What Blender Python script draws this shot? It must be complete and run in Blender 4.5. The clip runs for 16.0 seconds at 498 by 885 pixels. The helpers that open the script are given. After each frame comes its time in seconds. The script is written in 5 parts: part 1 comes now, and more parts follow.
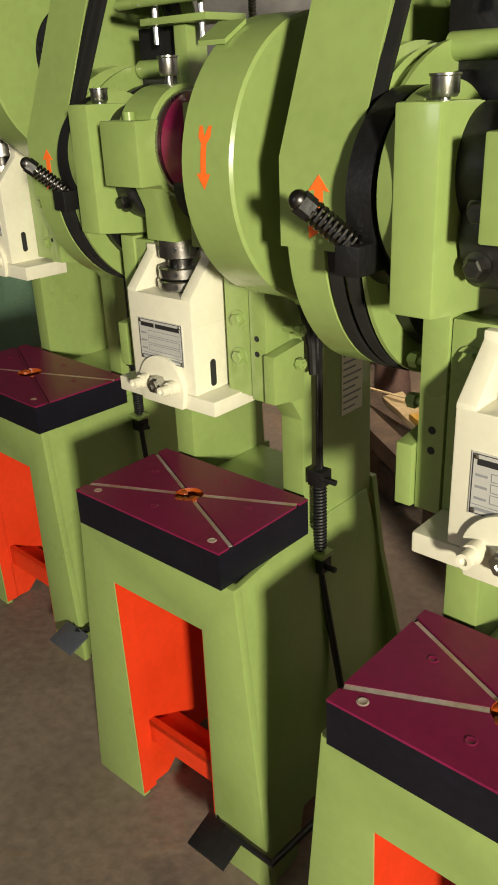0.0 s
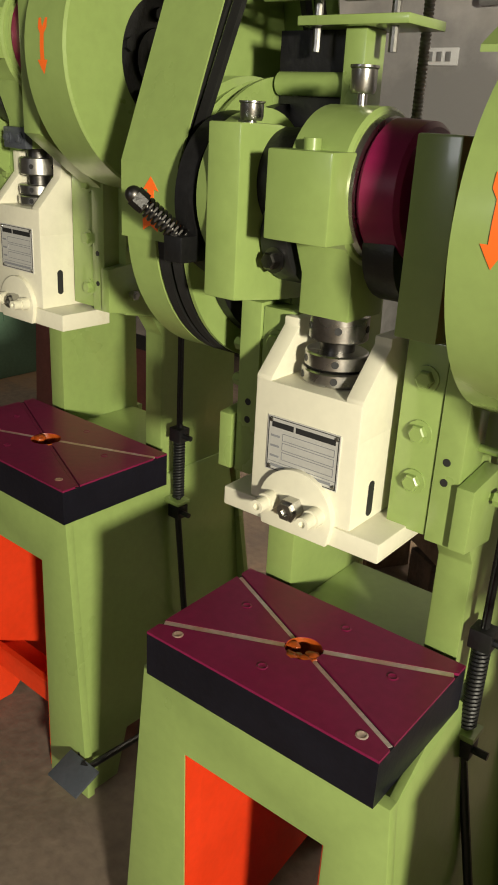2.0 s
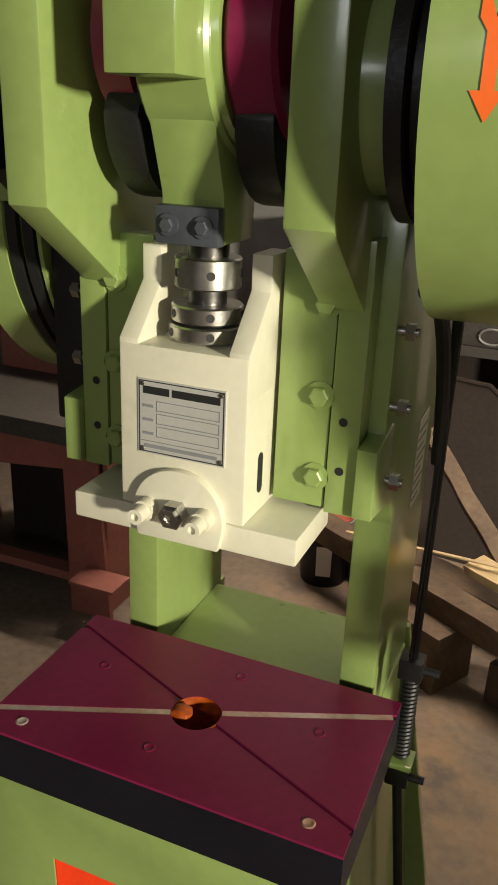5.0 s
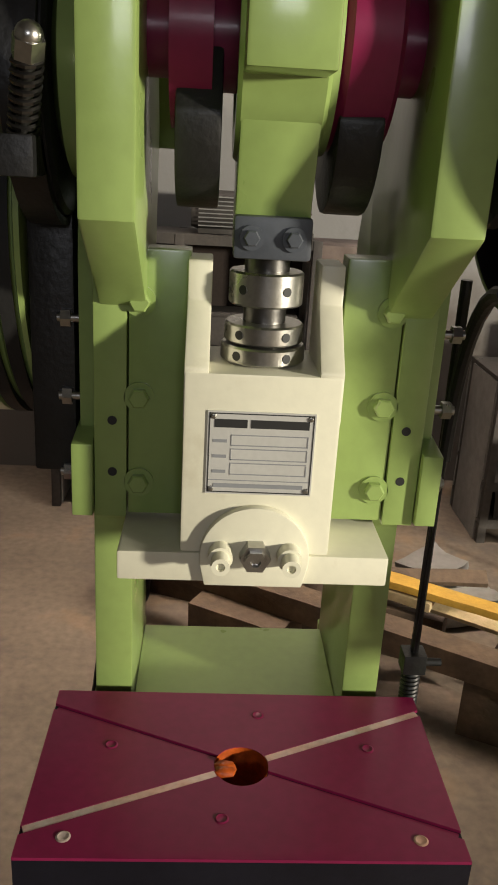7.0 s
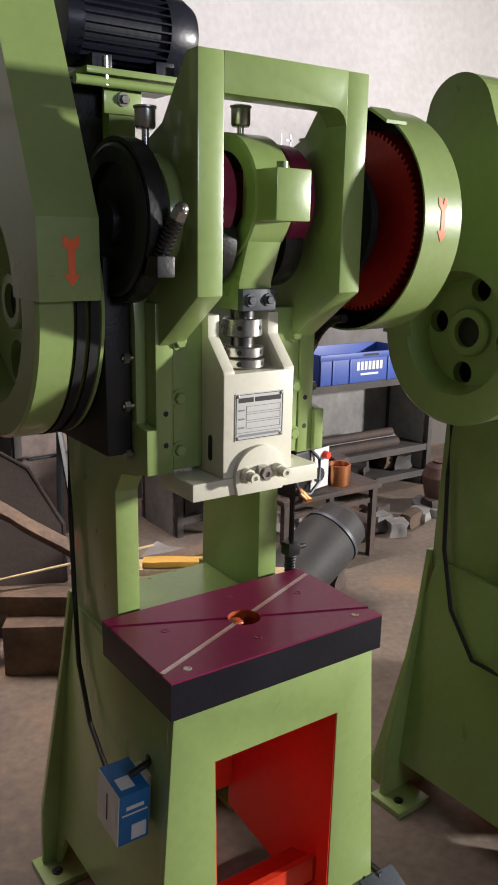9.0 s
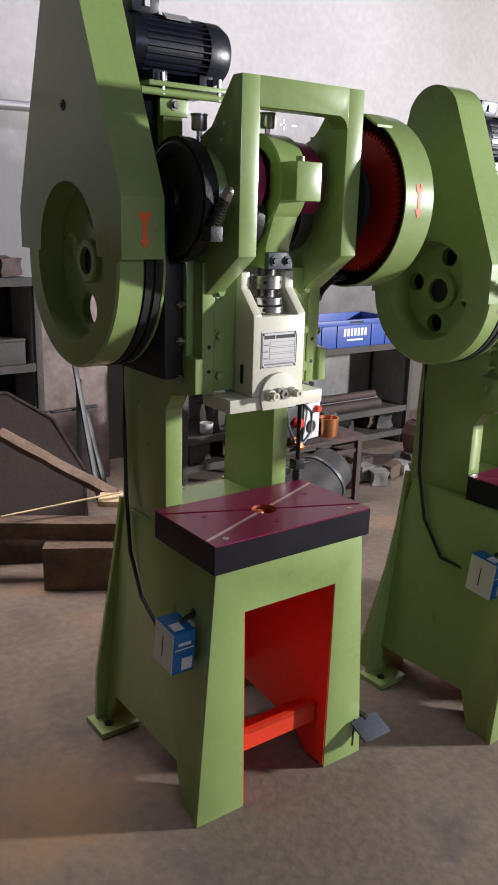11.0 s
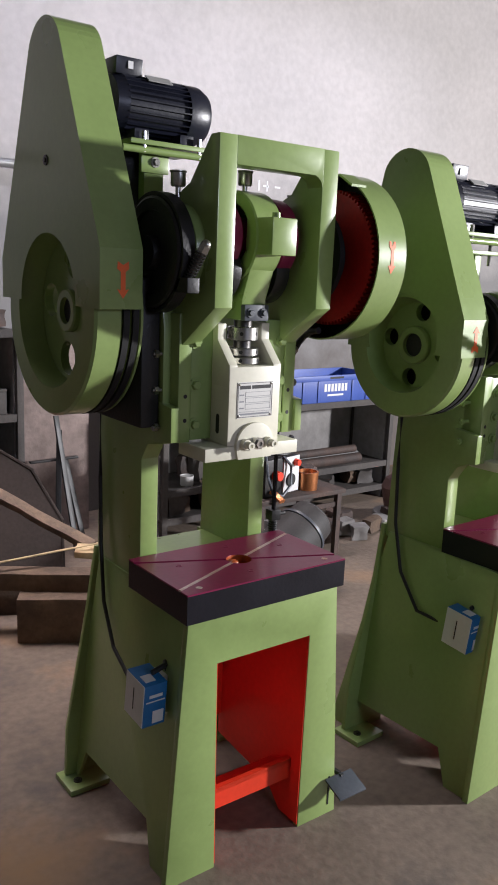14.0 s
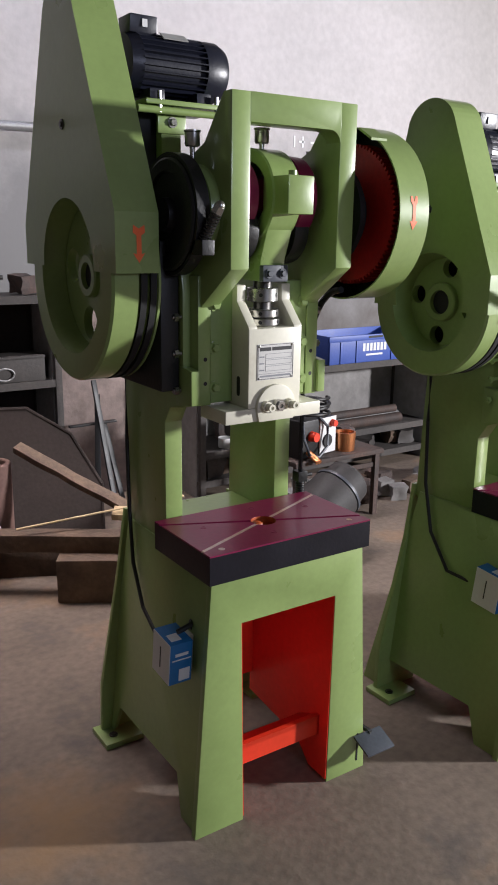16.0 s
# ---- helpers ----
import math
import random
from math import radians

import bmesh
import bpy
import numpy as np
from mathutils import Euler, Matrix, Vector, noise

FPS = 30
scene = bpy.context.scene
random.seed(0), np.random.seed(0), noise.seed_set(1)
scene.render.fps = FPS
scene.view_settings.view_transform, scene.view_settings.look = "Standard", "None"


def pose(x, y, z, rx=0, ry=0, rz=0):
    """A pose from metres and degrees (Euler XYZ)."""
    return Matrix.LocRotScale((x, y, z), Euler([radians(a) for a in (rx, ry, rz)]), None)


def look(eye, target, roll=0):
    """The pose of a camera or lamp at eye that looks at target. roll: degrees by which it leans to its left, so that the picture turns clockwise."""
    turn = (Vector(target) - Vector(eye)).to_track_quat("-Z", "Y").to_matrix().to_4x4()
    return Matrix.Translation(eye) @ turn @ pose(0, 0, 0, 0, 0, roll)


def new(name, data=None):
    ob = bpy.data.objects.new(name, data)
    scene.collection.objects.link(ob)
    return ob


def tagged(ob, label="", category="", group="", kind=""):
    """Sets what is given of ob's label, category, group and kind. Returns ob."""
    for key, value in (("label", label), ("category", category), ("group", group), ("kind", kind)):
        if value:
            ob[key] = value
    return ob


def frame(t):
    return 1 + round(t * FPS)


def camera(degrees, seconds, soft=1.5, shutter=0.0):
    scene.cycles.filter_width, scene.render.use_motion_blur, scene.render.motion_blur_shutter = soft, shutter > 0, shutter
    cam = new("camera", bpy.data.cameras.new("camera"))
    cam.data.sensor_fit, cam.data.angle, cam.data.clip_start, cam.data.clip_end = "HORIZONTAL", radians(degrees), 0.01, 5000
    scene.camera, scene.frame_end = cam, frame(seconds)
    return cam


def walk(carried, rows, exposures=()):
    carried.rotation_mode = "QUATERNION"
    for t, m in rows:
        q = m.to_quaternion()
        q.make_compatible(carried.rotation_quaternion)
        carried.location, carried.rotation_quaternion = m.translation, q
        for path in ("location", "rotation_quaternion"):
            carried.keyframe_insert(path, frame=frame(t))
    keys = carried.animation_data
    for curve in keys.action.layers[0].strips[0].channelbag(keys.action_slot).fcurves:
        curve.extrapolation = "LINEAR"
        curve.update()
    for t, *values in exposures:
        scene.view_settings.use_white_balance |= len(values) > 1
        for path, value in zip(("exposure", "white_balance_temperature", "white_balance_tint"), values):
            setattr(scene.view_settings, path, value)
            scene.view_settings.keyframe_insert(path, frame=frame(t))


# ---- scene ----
cam = camera(34.2, 16.0, soft=1.8)
PATH = [
    (0, (0.551, 0.305, 1.506), (-0.739, 1.598, 0.693), -2.5),
    (0.5, (0.445, 0.381, 1.48), (-0.89, 1.579, 0.596), -2.7),
    (1, (0.321, 0.387, 1.475), (-0.926, 1.697, 0.621), 0.7),
    (1.5, (0.179, 0.373, 1.491), (-0.951, 1.83, 0.718), 1.5),
    (2, (0.031, 0.395, 1.489), (-1.153, 1.824, 0.743), 3.1),
    (2.5, (-0.139, 0.522, 1.486), (-1.329, 1.956, 0.76), 2.0),
    (3, (-0.302, 0.562, 1.493), (-1.556, 1.939, 0.764), 2.7),
    (3.5, (-0.511, 0.507, 1.513), (-1.577, 2.065, 0.853), 2.2),
    (4, (-0.709, 0.498, 1.541), (-1.545, 2.197, 0.898), 1.3),
    (4.5, (-0.894, 0.575, 1.518), (-1.677, 2.282, 0.831), -0.1),
    (5, (-1.035, 0.612, 1.524), (-1.732, 2.342, 0.802), 2.4),
    (5.2, (-1.059, 0.607, 1.519), (-1.733, 2.35, 0.806), 2.8),
    (7.3, (-1.593, 0.603, 1.502), (-1.221, 2.45, 0.832), 1.9),
    (7.5, (-1.675, 0.551, 1.506), (-1.128, 2.353, 0.833), 1.0),
    (8, (-1.891, 0.423, 1.514), (-1.182, 2.192, 0.908), 1.8),
    (8.5, (-2.061, 0.291, 1.527), (-1.283, 2.039, 0.944), 2.1),
    (9, (-2.28, 0.165, 1.539), (-1.179, 1.76, 1.046), 1.0),
    (9.5, (-2.452, 0.026, 1.521), (-1.31, 1.574, 0.972), 0.8),
    (10, (-2.533, -0.12, 1.521), (-1.437, 1.447, 0.935), 1.1),
    (10.2, (-2.574, -0.154, 1.527), (-1.455, 1.399, 0.948), 1.5),
    (12.3, (-2.667, -0.203, 1.535), (-1.538, 1.372, 1.042), 2.0),
    (12.5, (-2.666, -0.207, 1.529), (-1.533, 1.364, 1.03), 2.7),
    (13, (-2.641, -0.208, 1.52), (-1.433, 1.296, 0.993), 2.1),
    (13.5, (-2.633, -0.215, 1.528), (-1.409, 1.303, 1.084), 2.1),
    (14, (-2.634, -0.211, 1.52), (-1.453, 1.351, 1.113), 2.4),
    (14.5, (-2.622, -0.218, 1.519), (-1.542, 1.405, 1.073), 1.9),
    (15, (-2.609, -0.232, 1.524), (-1.564, 1.399, 1.026), 0.9),
    (15.5, (-2.594, -0.246, 1.526), (-1.55, 1.383, 1.02), 1.0),
    (16, (-2.578, -0.251, 1.525), (-1.507, 1.361, 1.021), 0.8),
]
walk(cam, [(t, look(eye, target, roll)) for t, eye, target, roll in PATH],
     exposures=[(0.0, -0.14, 6500, 9.5), (2.5, 0.0, 6500, 9.5), (3.5, 0.14, 6500, 9.5), (5.2, 0.2, 6500, 9.5), (7.5, 0.38, 6200, 13), (8.5, 0.48, 5800, 17), (9.5, 0.46, 5450, 19), (12.5, 0.44, 5350, 21), (16.0, 0.38, 5350, 21)])

# ---- light ----
world = bpy.data.worlds.new("world")
world.use_nodes = True
world.node_tree.nodes["Background"].inputs[0].default_value = (0.5, 0.55, 0.6, 1)
world.node_tree.nodes["Background"].inputs[1].default_value = 0.004
scene.world = world


# Places an unseen rectangular area lamp.
def area_lamp(name, eye, target, sx, sy, watts, colour, spread=180):
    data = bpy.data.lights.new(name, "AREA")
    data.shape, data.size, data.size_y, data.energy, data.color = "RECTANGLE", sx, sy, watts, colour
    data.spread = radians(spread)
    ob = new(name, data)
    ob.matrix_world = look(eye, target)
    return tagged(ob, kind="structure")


area_lamp("lamp_front", (4.3, -2.0, 2.1), (-0.8, 1.4, 0.9), 0.35, 0.35, 590, (1.0, 0.915, 0.715))
area_lamp("lamp_rear", (-1.4, 3.3, 3.45), (-1.4, 2.9, 0.0), 3.0, 0.15, 19, (1.0, 0.82, 0.62), 62)
# No source known: fills added for the north wall and the press fronts.
area_lamp("wall_fill", (0.2, 3.3, 3.5), (0.2, 4.35, 1.6), 4.0, 0.12, 8.5, (1.0, 0.95, 0.92), 115)
area_lamp("south_fill", (-1.2, -3.9, 2.6), (-1.3, 1.0, 0.6), 1.2, 0.7, 23, (0.97, 0.97, 1.0))


# ---- materials ----
def material(name, base, rough=0.5, metal=0.0, vary=0.15, scale=6.0, fine=90.0, bump=0.02, coat=0.0, second=None, patch=0.5, spec=0.5, piece=0.0):
    m = bpy.data.materials.new(name)
    m.use_nodes = True
    n, l = m.node_tree.nodes, m.node_tree.links
    b = n["Principled BSDF"]
    b.inputs["Roughness"].default_value, b.inputs["Metallic"].default_value = rough, metal
    b.inputs["Coat Weight"].default_value = coat
    b.inputs["Coat Roughness"].default_value = 0.12
    b.inputs["Specular IOR Level"].default_value = spec
    tc = n.new("ShaderNodeTexCoord")
    big, small = n.new("ShaderNodeTexNoise"), n.new("ShaderNodeTexNoise")
    big.inputs["Scale"].default_value, small.inputs["Scale"].default_value = scale, fine
    big.inputs["Detail"].default_value, small.inputs["Detail"].default_value = 5, 4
    geo = n.new("ShaderNodeNewGeometry")
    for t in (big, small):
        l.new(geo.outputs["Position"], t.inputs["Vector"])
    ramp = n.new("ShaderNodeValToRGB")
    ramp.color_ramp.elements[0].position, ramp.color_ramp.elements[1].position = 0.5 - 0.18, 0.5 + 0.22
    two = second or tuple(c * (1 - vary) for c in base)
    ramp.color_ramp.elements[0].color = (*two, 1)
    ramp.color_ramp.elements[1].color = (*base, 1)
    l.new(big.outputs["Fac"], ramp.inputs[0])
    mix = n.new("ShaderNodeMix")
    mix.data_type, mix.blend_type = "RGBA", "MULTIPLY"
    mix.inputs[0].default_value = patch
    grey = n.new("ShaderNodeValToRGB")
    grey.color_ramp.elements[0].position, grey.color_ramp.elements[1].position = 0.3, 0.7
    grey.color_ramp.elements[0].color = (1 - vary * 1.6, 1 - vary * 1.6, 1 - vary * 1.6, 1)
    l.new(small.outputs["Fac"], grey.inputs[0])
    l.new(ramp.outputs[0], mix.inputs[6])
    l.new(grey.outputs[0], mix.inputs[7])
    out = mix.outputs[2]
    if piece:
        info, hsv, mul = n.new("ShaderNodeObjectInfo"), n.new("ShaderNodeHueSaturation"), n.new("ShaderNodeMapRange")
        mul.inputs["To Min"].default_value, mul.inputs["To Max"].default_value = 1 - piece, 1 + piece
        l.new(info.outputs["Random"], mul.inputs["Value"])
        l.new(mul.outputs[0], hsv.inputs["Value"])
        l.new(out, hsv.inputs["Color"])
        out = hsv.outputs[0]
    l.new(out, b.inputs["Base Color"])
    rr = n.new("ShaderNodeMapRange")
    rr.inputs["To Min"].default_value, rr.inputs["To Max"].default_value = max(0.03, rough - 0.1), min(1, rough + 0.12)
    l.new(big.outputs["Fac"], rr.inputs["Value"])
    l.new(rr.outputs[0], b.inputs["Roughness"])
    if bump:
        bp = n.new("ShaderNodeBump")
        bp.inputs["Strength"].default_value, bp.inputs["Distance"].default_value = 0.4, bump * 0.1
        l.new(small.outputs["Fac"], bp.inputs["Height"])
        l.new(bp.outputs[0], b.inputs["Normal"])
    return m


GREEN = material("green_enamel", (0.285, 0.392, 0.122), 0.30, vary=0.10, scale=5, fine=60, bump=0.006, coat=0.45)
CREAM = material("cream_enamel", (0.74, 0.72, 0.58), 0.42, vary=0.06, scale=7, fine=80, bump=0.006, coat=0.15)
MAROON = material("maroon_enamel", (0.215, 0.010, 0.062), 0.34, vary=0.18, scale=7, fine=70, bump=0.006, coat=0.10, spec=0.35)
NAVY = material("blue_black_enamel", (0.008, 0.008, 0.015), 0.38, spec=0.3, vary=0.3, scale=9, fine=80, bump=0.01)
RED = material("orange_red_enamel", (0.75, 0.045, 0.008), 0.45, vary=0.12, scale=6, fine=60, bump=0.008)
GEARRED = material("red_gear_paint", (0.60, 0.022, 0.014), 0.4, vary=0.25, scale=9, fine=80, bump=0.01)
ORANGE = material("orange_stencil_paint", (0.95, 0.16, 0.018), 0.5, vary=0.06, bump=0.0)
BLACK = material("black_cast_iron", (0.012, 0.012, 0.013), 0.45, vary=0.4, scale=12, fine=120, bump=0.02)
RUBBER = material("black_rubber", (0.012, 0.012, 0.012), 0.7, vary=0.3, scale=20, fine=150, bump=0.01)
STEEL = material("bright_steel", (0.55, 0.54, 0.51), 0.28, metal=1.0, vary=0.2, scale=18, fine=200, bump=0.004)
DARKSTEEL = material("dark_oiled_steel", (0.14, 0.135, 0.13), 0.35, metal=1.0, vary=0.3, scale=18, fine=160, bump=0.006)
SLOT = material("scraped_slot_steel", (0.78, 0.72, 0.70), 0.36, metal=0.5, vary=0.25, scale=16, fine=140, bump=0.01, second=(0.60, 0.36, 0.27))
GREASE = material("orange_grease", (0.55, 0.10, 0.012), 0.35, vary=0.4, scale=30, fine=120, bump=0.03)
PLATE = material("etched_aluminium", (0.66, 0.66, 0.64), 0.34, metal=0.35, vary=0.08, scale=14, fine=180, bump=0.002)
INK = material("black_ink", (0.015, 0.015, 0.016), 0.6, vary=0.1, bump=0)
SEAGREEN = material("dull_sea_green_paint", (0.17, 0.30, 0.20), 0.5, vary=0.2, scale=4, fine=60, bump=0.01, second=(0.12, 0.21, 0.14))
ETCH = material("grey_etching", (0.24, 0.25, 0.27), 0.5, vary=0.1, bump=0)
MOTOR = material("motor_blue_black", (0.012, 0.014, 0.028), 0.36, vary=0.3, scale=9, fine=100, bump=0.01)
GUNMETAL = material("blue_grey_paint", (0.075, 0.085, 0.105), 0.45, vary=0.2, scale=9, fine=100, bump=0.008)
BLUE = material("blue_carton", (0.02, 0.16, 0.42), 0.5, vary=0.12, bump=0.002)
WHITE = material("white_plastic", (0.72, 0.72, 0.72), 0.45, vary=0.06, bump=0.002)
CRATE = material("blue_crate_plastic", (0.05, 0.10, 0.42), 0.45, vary=0.15, scale=8, bump=0.006)
CONCRETE = material("concrete_floor", (0.255, 0.20, 0.155), 0.75, vary=0.22, scale=2.2, fine=34, bump=0.05, second=(0.165, 0.128, 0.098), patch=0.8)
PLASTER = material("cement_plaster", (0.56, 0.53, 0.51), 0.85, vary=0.10, scale=1.1, fine=22, bump=0.05, second=(0.44, 0.42, 0.41), patch=0.7)
SOOT = material("stained_cement_plaster", (0.36, 0.35, 0.34), 0.85, vary=0.16, scale=2.6, fine=22, bump=0.08, second=(0.20, 0.19, 0.185), patch=0.8)
RUST = material("rusty_steel", (0.10, 0.062, 0.048), 0.75, vary=0.35, scale=9, fine=70, bump=0.06, second=(0.045, 0.036, 0.034), piece=0.2)
RACK = material("grimy_rack_steel", (0.085, 0.075, 0.068), 0.7, vary=0.3, scale=6, fine=60, bump=0.03, second=(0.045, 0.04, 0.038))
DARKSHEET = material("dark_sheet_steel", (0.045, 0.034, 0.030), 0.85, spec=0.2, vary=0.25, scale=4, fine=60, bump=0.02)
WOOD = material("weathered_timber", (0.17, 0.115, 0.075), 0.8, vary=0.3, scale=10, fine=50, bump=0.08, second=(0.08, 0.055, 0.04), piece=0.25)
PALEWOOD = material("fresh_split_timber", (0.60, 0.46, 0.28), 0.75, vary=0.2, scale=12, fine=50, bump=0.06, second=(0.52, 0.40, 0.20))
YELLOW = material("yellow_painted_timber", (0.62, 0.36, 0.05), 0.6, vary=0.2, scale=14, bump=0.03)
PINK = material("red_oxide_primer", (0.36, 0.125, 0.10), 0.7, vary=0.2, scale=5, fine=50, bump=0.02)
CLAY = material("brown_fired_clay", (0.20, 0.115, 0.09), 0.75, vary=0.25, scale=7, fine=60, bump=0.03, second=(0.13, 0.07, 0.06))
BRICKRED = material("orange_red_block", (0.42, 0.10, 0.035), 0.7, vary=0.25, scale=14, bump=0.03, piece=0.3)
LID = material("red_lid_plastic", (0.46, 0.085, 0.06), 0.5, vary=0.25, scale=12, bump=0.01)
COWL = material("dull_grey_paint", (0.055, 0.052, 0.052), 0.62, vary=0.25, scale=7, fine=80, bump=0.01, spec=0.3)
COPPER = material("copper", (0.72, 0.30, 0.12), 0.35, metal=0.9, vary=0.2, bump=0.005)
# Dark base colour chosen to limit light bounced back onto the presses.
LOWBOUNCE = material("low_bounce_plaster", (0.09, 0.084, 0.078), 0.9, vary=0.15, scale=2, fine=22, bump=0.05)
# Pinkish light on the wall is put into this plaster colour, with stains.
LITWALL = material("stained_pink_lit_plaster", (0.34, 0.27, 0.245), 0.9, vary=0.2, scale=4.0, fine=26, bump=0.09, second=(0.15, 0.115, 0.10), patch=0.8)
GALV = material("galvanised_conduit", (0.42, 0.42, 0.42), 0.45, metal=0.6, vary=0.15, bump=0.01)


def stained(m, tint, scale, lo, hi, level=None):
    """Lays a second colour over a material in large soft-edged stains, or below a ragged line."""
    n, l = m.node_tree.nodes, m.node_tree.links
    b = n["Principled BSDF"]
    old = b.inputs["Base Color"].links[0].from_socket
    geo, t, mix, rng = n.new("ShaderNodeNewGeometry"), n.new("ShaderNodeTexNoise"), n.new("ShaderNodeMix"), n.new("ShaderNodeMapRange")
    t.inputs["Scale"].default_value, t.inputs["Detail"].default_value, t.inputs["Roughness"].default_value = scale, 7, 0.62
    l.new(geo.outputs["Position"], t.inputs["Vector"])
    source = t.outputs["Fac"]
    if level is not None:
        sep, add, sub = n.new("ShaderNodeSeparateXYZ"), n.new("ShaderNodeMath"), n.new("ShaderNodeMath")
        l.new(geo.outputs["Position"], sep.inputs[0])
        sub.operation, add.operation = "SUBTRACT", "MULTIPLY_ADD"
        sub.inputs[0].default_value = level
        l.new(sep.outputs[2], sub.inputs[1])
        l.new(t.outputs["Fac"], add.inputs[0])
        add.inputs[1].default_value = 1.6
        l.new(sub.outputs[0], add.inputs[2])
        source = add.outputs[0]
    rng.inputs["From Min"].default_value, rng.inputs["From Max"].default_value = lo, hi
    l.new(source, rng.inputs["Value"])
    mix.data_type = "RGBA"
    l.new(rng.outputs[0], mix.inputs[0])
    l.new(old, mix.inputs[6])
    mix.inputs[7].default_value = (*tint, 1)
    l.new(mix.outputs[2], b.inputs["Base Color"])


stained(CONCRETE, (0.29, 0.18, 0.09), 1.1, 0.54, 0.70)
stained(CONCRETE, (0.11, 0.092, 0.08), 3.7, 0.56, 0.70)
stained(GREEN, (0.215, 0.305, 0.088), 2.6, 0.55, 0.75)
stained(CREAM, (0.52, 0.47, 0.34), 9.0, 0.60, 0.80)
WALLMAT = material("darker_below_plaster", (0.60, 0.565, 0.55), 0.85, vary=0.10, scale=1.1, fine=22, bump=0.05, second=(0.50, 0.475, 0.46), patch=0.7)
# Two darker tones, each below its own ragged height line.
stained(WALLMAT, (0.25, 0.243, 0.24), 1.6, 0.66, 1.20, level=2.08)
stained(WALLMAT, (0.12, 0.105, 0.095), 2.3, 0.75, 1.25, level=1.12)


# ---- building helpers ----
def grp(name, label, category, m=None, group="", kind=""):
    ob = new(name)
    ob.empty_display_size = 0.05
    if m:
        ob.matrix_world = m
    return tagged(ob, label, category, group, kind)


def part(name, bm, mat, parent=None, label="", bevel=0.0, smooth=True):
    if bevel:
        bmesh.ops.remove_doubles(bm, verts=bm.verts, dist=1e-5)
        edges = [e for e in bm.edges if len(e.link_faces) == 2 and e.calc_face_angle(0) > 0.5]
        bmesh.ops.bevel(bm, geom=edges, offset=bevel, segments=2, profile=0.6, affect="EDGES", clamp_overlap=True)
    bmesh.ops.recalc_face_normals(bm, faces=bm.faces)
    me = bpy.data.meshes.new(name)
    bm.to_mesh(me)
    bm.free()
    mats = mat if isinstance(mat, (list, tuple)) else [mat]
    for mm in mats:
        me.materials.append(mm)
    if smooth:
        me.shade_smooth()
        me.set_sharp_from_angle(angle=radians(32))
    ob = new(name, me)
    if parent:
        ob.parent = parent
    if label:
        ob["label"] = label
    return ob


def box(x0, x1, y0, y1, z0, z1, bm=None, turn=None):
    bm = bm or bmesh.new()
    m = Matrix.LocRotScale(((x0 + x1) / 2, (y0 + y1) / 2, (z0 + z1) / 2), None, (x1 - x0, y1 - y0, z1 - z0))
    bmesh.ops.create_cube(bm, size=1, matrix=(turn @ m) if turn else m)
    return bm


def prism(pts, a, b, axis="x", bm=None):
    """Extrudes an outline from a to b. Outline pairs are (y, z) for x, (x, z) for y and (x, y) for z."""
    bm = bm or bmesh.new()
    put = {"x": lambda p, q: (q, p[0], p[1]), "y": lambda p, q: (p[0], q, p[1]), "z": lambda p, q: (p[0], p[1], q)}[axis]
    lo = [bm.verts.new(put(p, a)) for p in pts]
    hi = [bm.verts.new(put(p, b)) for p in pts]
    bm.faces.new(lo)
    bm.faces.new(hi[::-1])
    for i in range(len(pts)):
        j = (i + 1) % len(pts)
        bm.faces.new((lo[j], lo[i], hi[i], hi[j]))
    return bm


def lathe(profile, centre, axis="x", n=48, bm=None, closed=False):
    """Turns (along, radius) pairs round an axis through centre."""
    bm = bm or bmesh.new()
    c = Vector(centre)
    rot = {"x": lambda s, u, v: Vector((s, u, v)), "y": lambda s, u, v: Vector((u, s, v)), "z": lambda s, u, v: Vector((u, v, s))}[axis]
    rings = []
    for s, r in profile:
        if r < 1e-6:
            rings.append([bm.verts.new(c + rot(s, 0, 0))])
        else:
            rings.append([bm.verts.new(c + rot(s, r * math.cos(2 * math.pi * i / n), r * math.sin(2 * math.pi * i / n))) for i in range(n)])
    pairs = list(zip(rings, rings[1:])) + ([(rings[-1], rings[0])] if closed else [])
    for a, b in pairs:
        for i in range(n):
            j = (i + 1) % n
            if len(a) == 1 and len(b) == 1:
                continue
            if len(a) == 1:
                bm.faces.new((a[0], b[i], b[j]))
            elif len(b) == 1:
                bm.faces.new((a[i], a[j], b[0]))
            else:
                bm.faces.new((a[i], a[j], b[j], b[i]))
    return bm


def rod(p, q, r, n=12, bm=None):
    bm = bm or bmesh.new()
    p, q = Vector(p), Vector(q)
    d = q - p
    m = Matrix.Translation((p + q) / 2) @ d.to_track_quat("Z", "Y").to_matrix().to_4x4()
    bmesh.ops.create_cone(bm, cap_ends=True, segments=n, radius1=r, radius2=r, depth=d.length, matrix=m)
    return bm


def tube(points, r, n=8, bm=None):
    """A bent round bar through the points."""
    bm = bm or bmesh.new()
    pts = [Vector(p) for p in points]
    rings = []
    for i, p in enumerate(pts):
        d = (pts[min(i + 1, len(pts) - 1)] - pts[max(i - 1, 0)]).normalized()
        q = d.to_track_quat("Z", "Y")
        rings.append([bm.verts.new(p + q @ Vector((r * math.cos(2 * math.pi * k / n), r * math.sin(2 * math.pi * k / n), 0))) for k in range(n)])
    for a, b in zip(rings, rings[1:]):
        for k in range(n):
            bm.faces.new((a[k], a[(k + 1) % n], b[(k + 1) % n], b[k]))
    bm.faces.new(rings[0][::-1])
    bm.faces.new(rings[-1])
    return bm


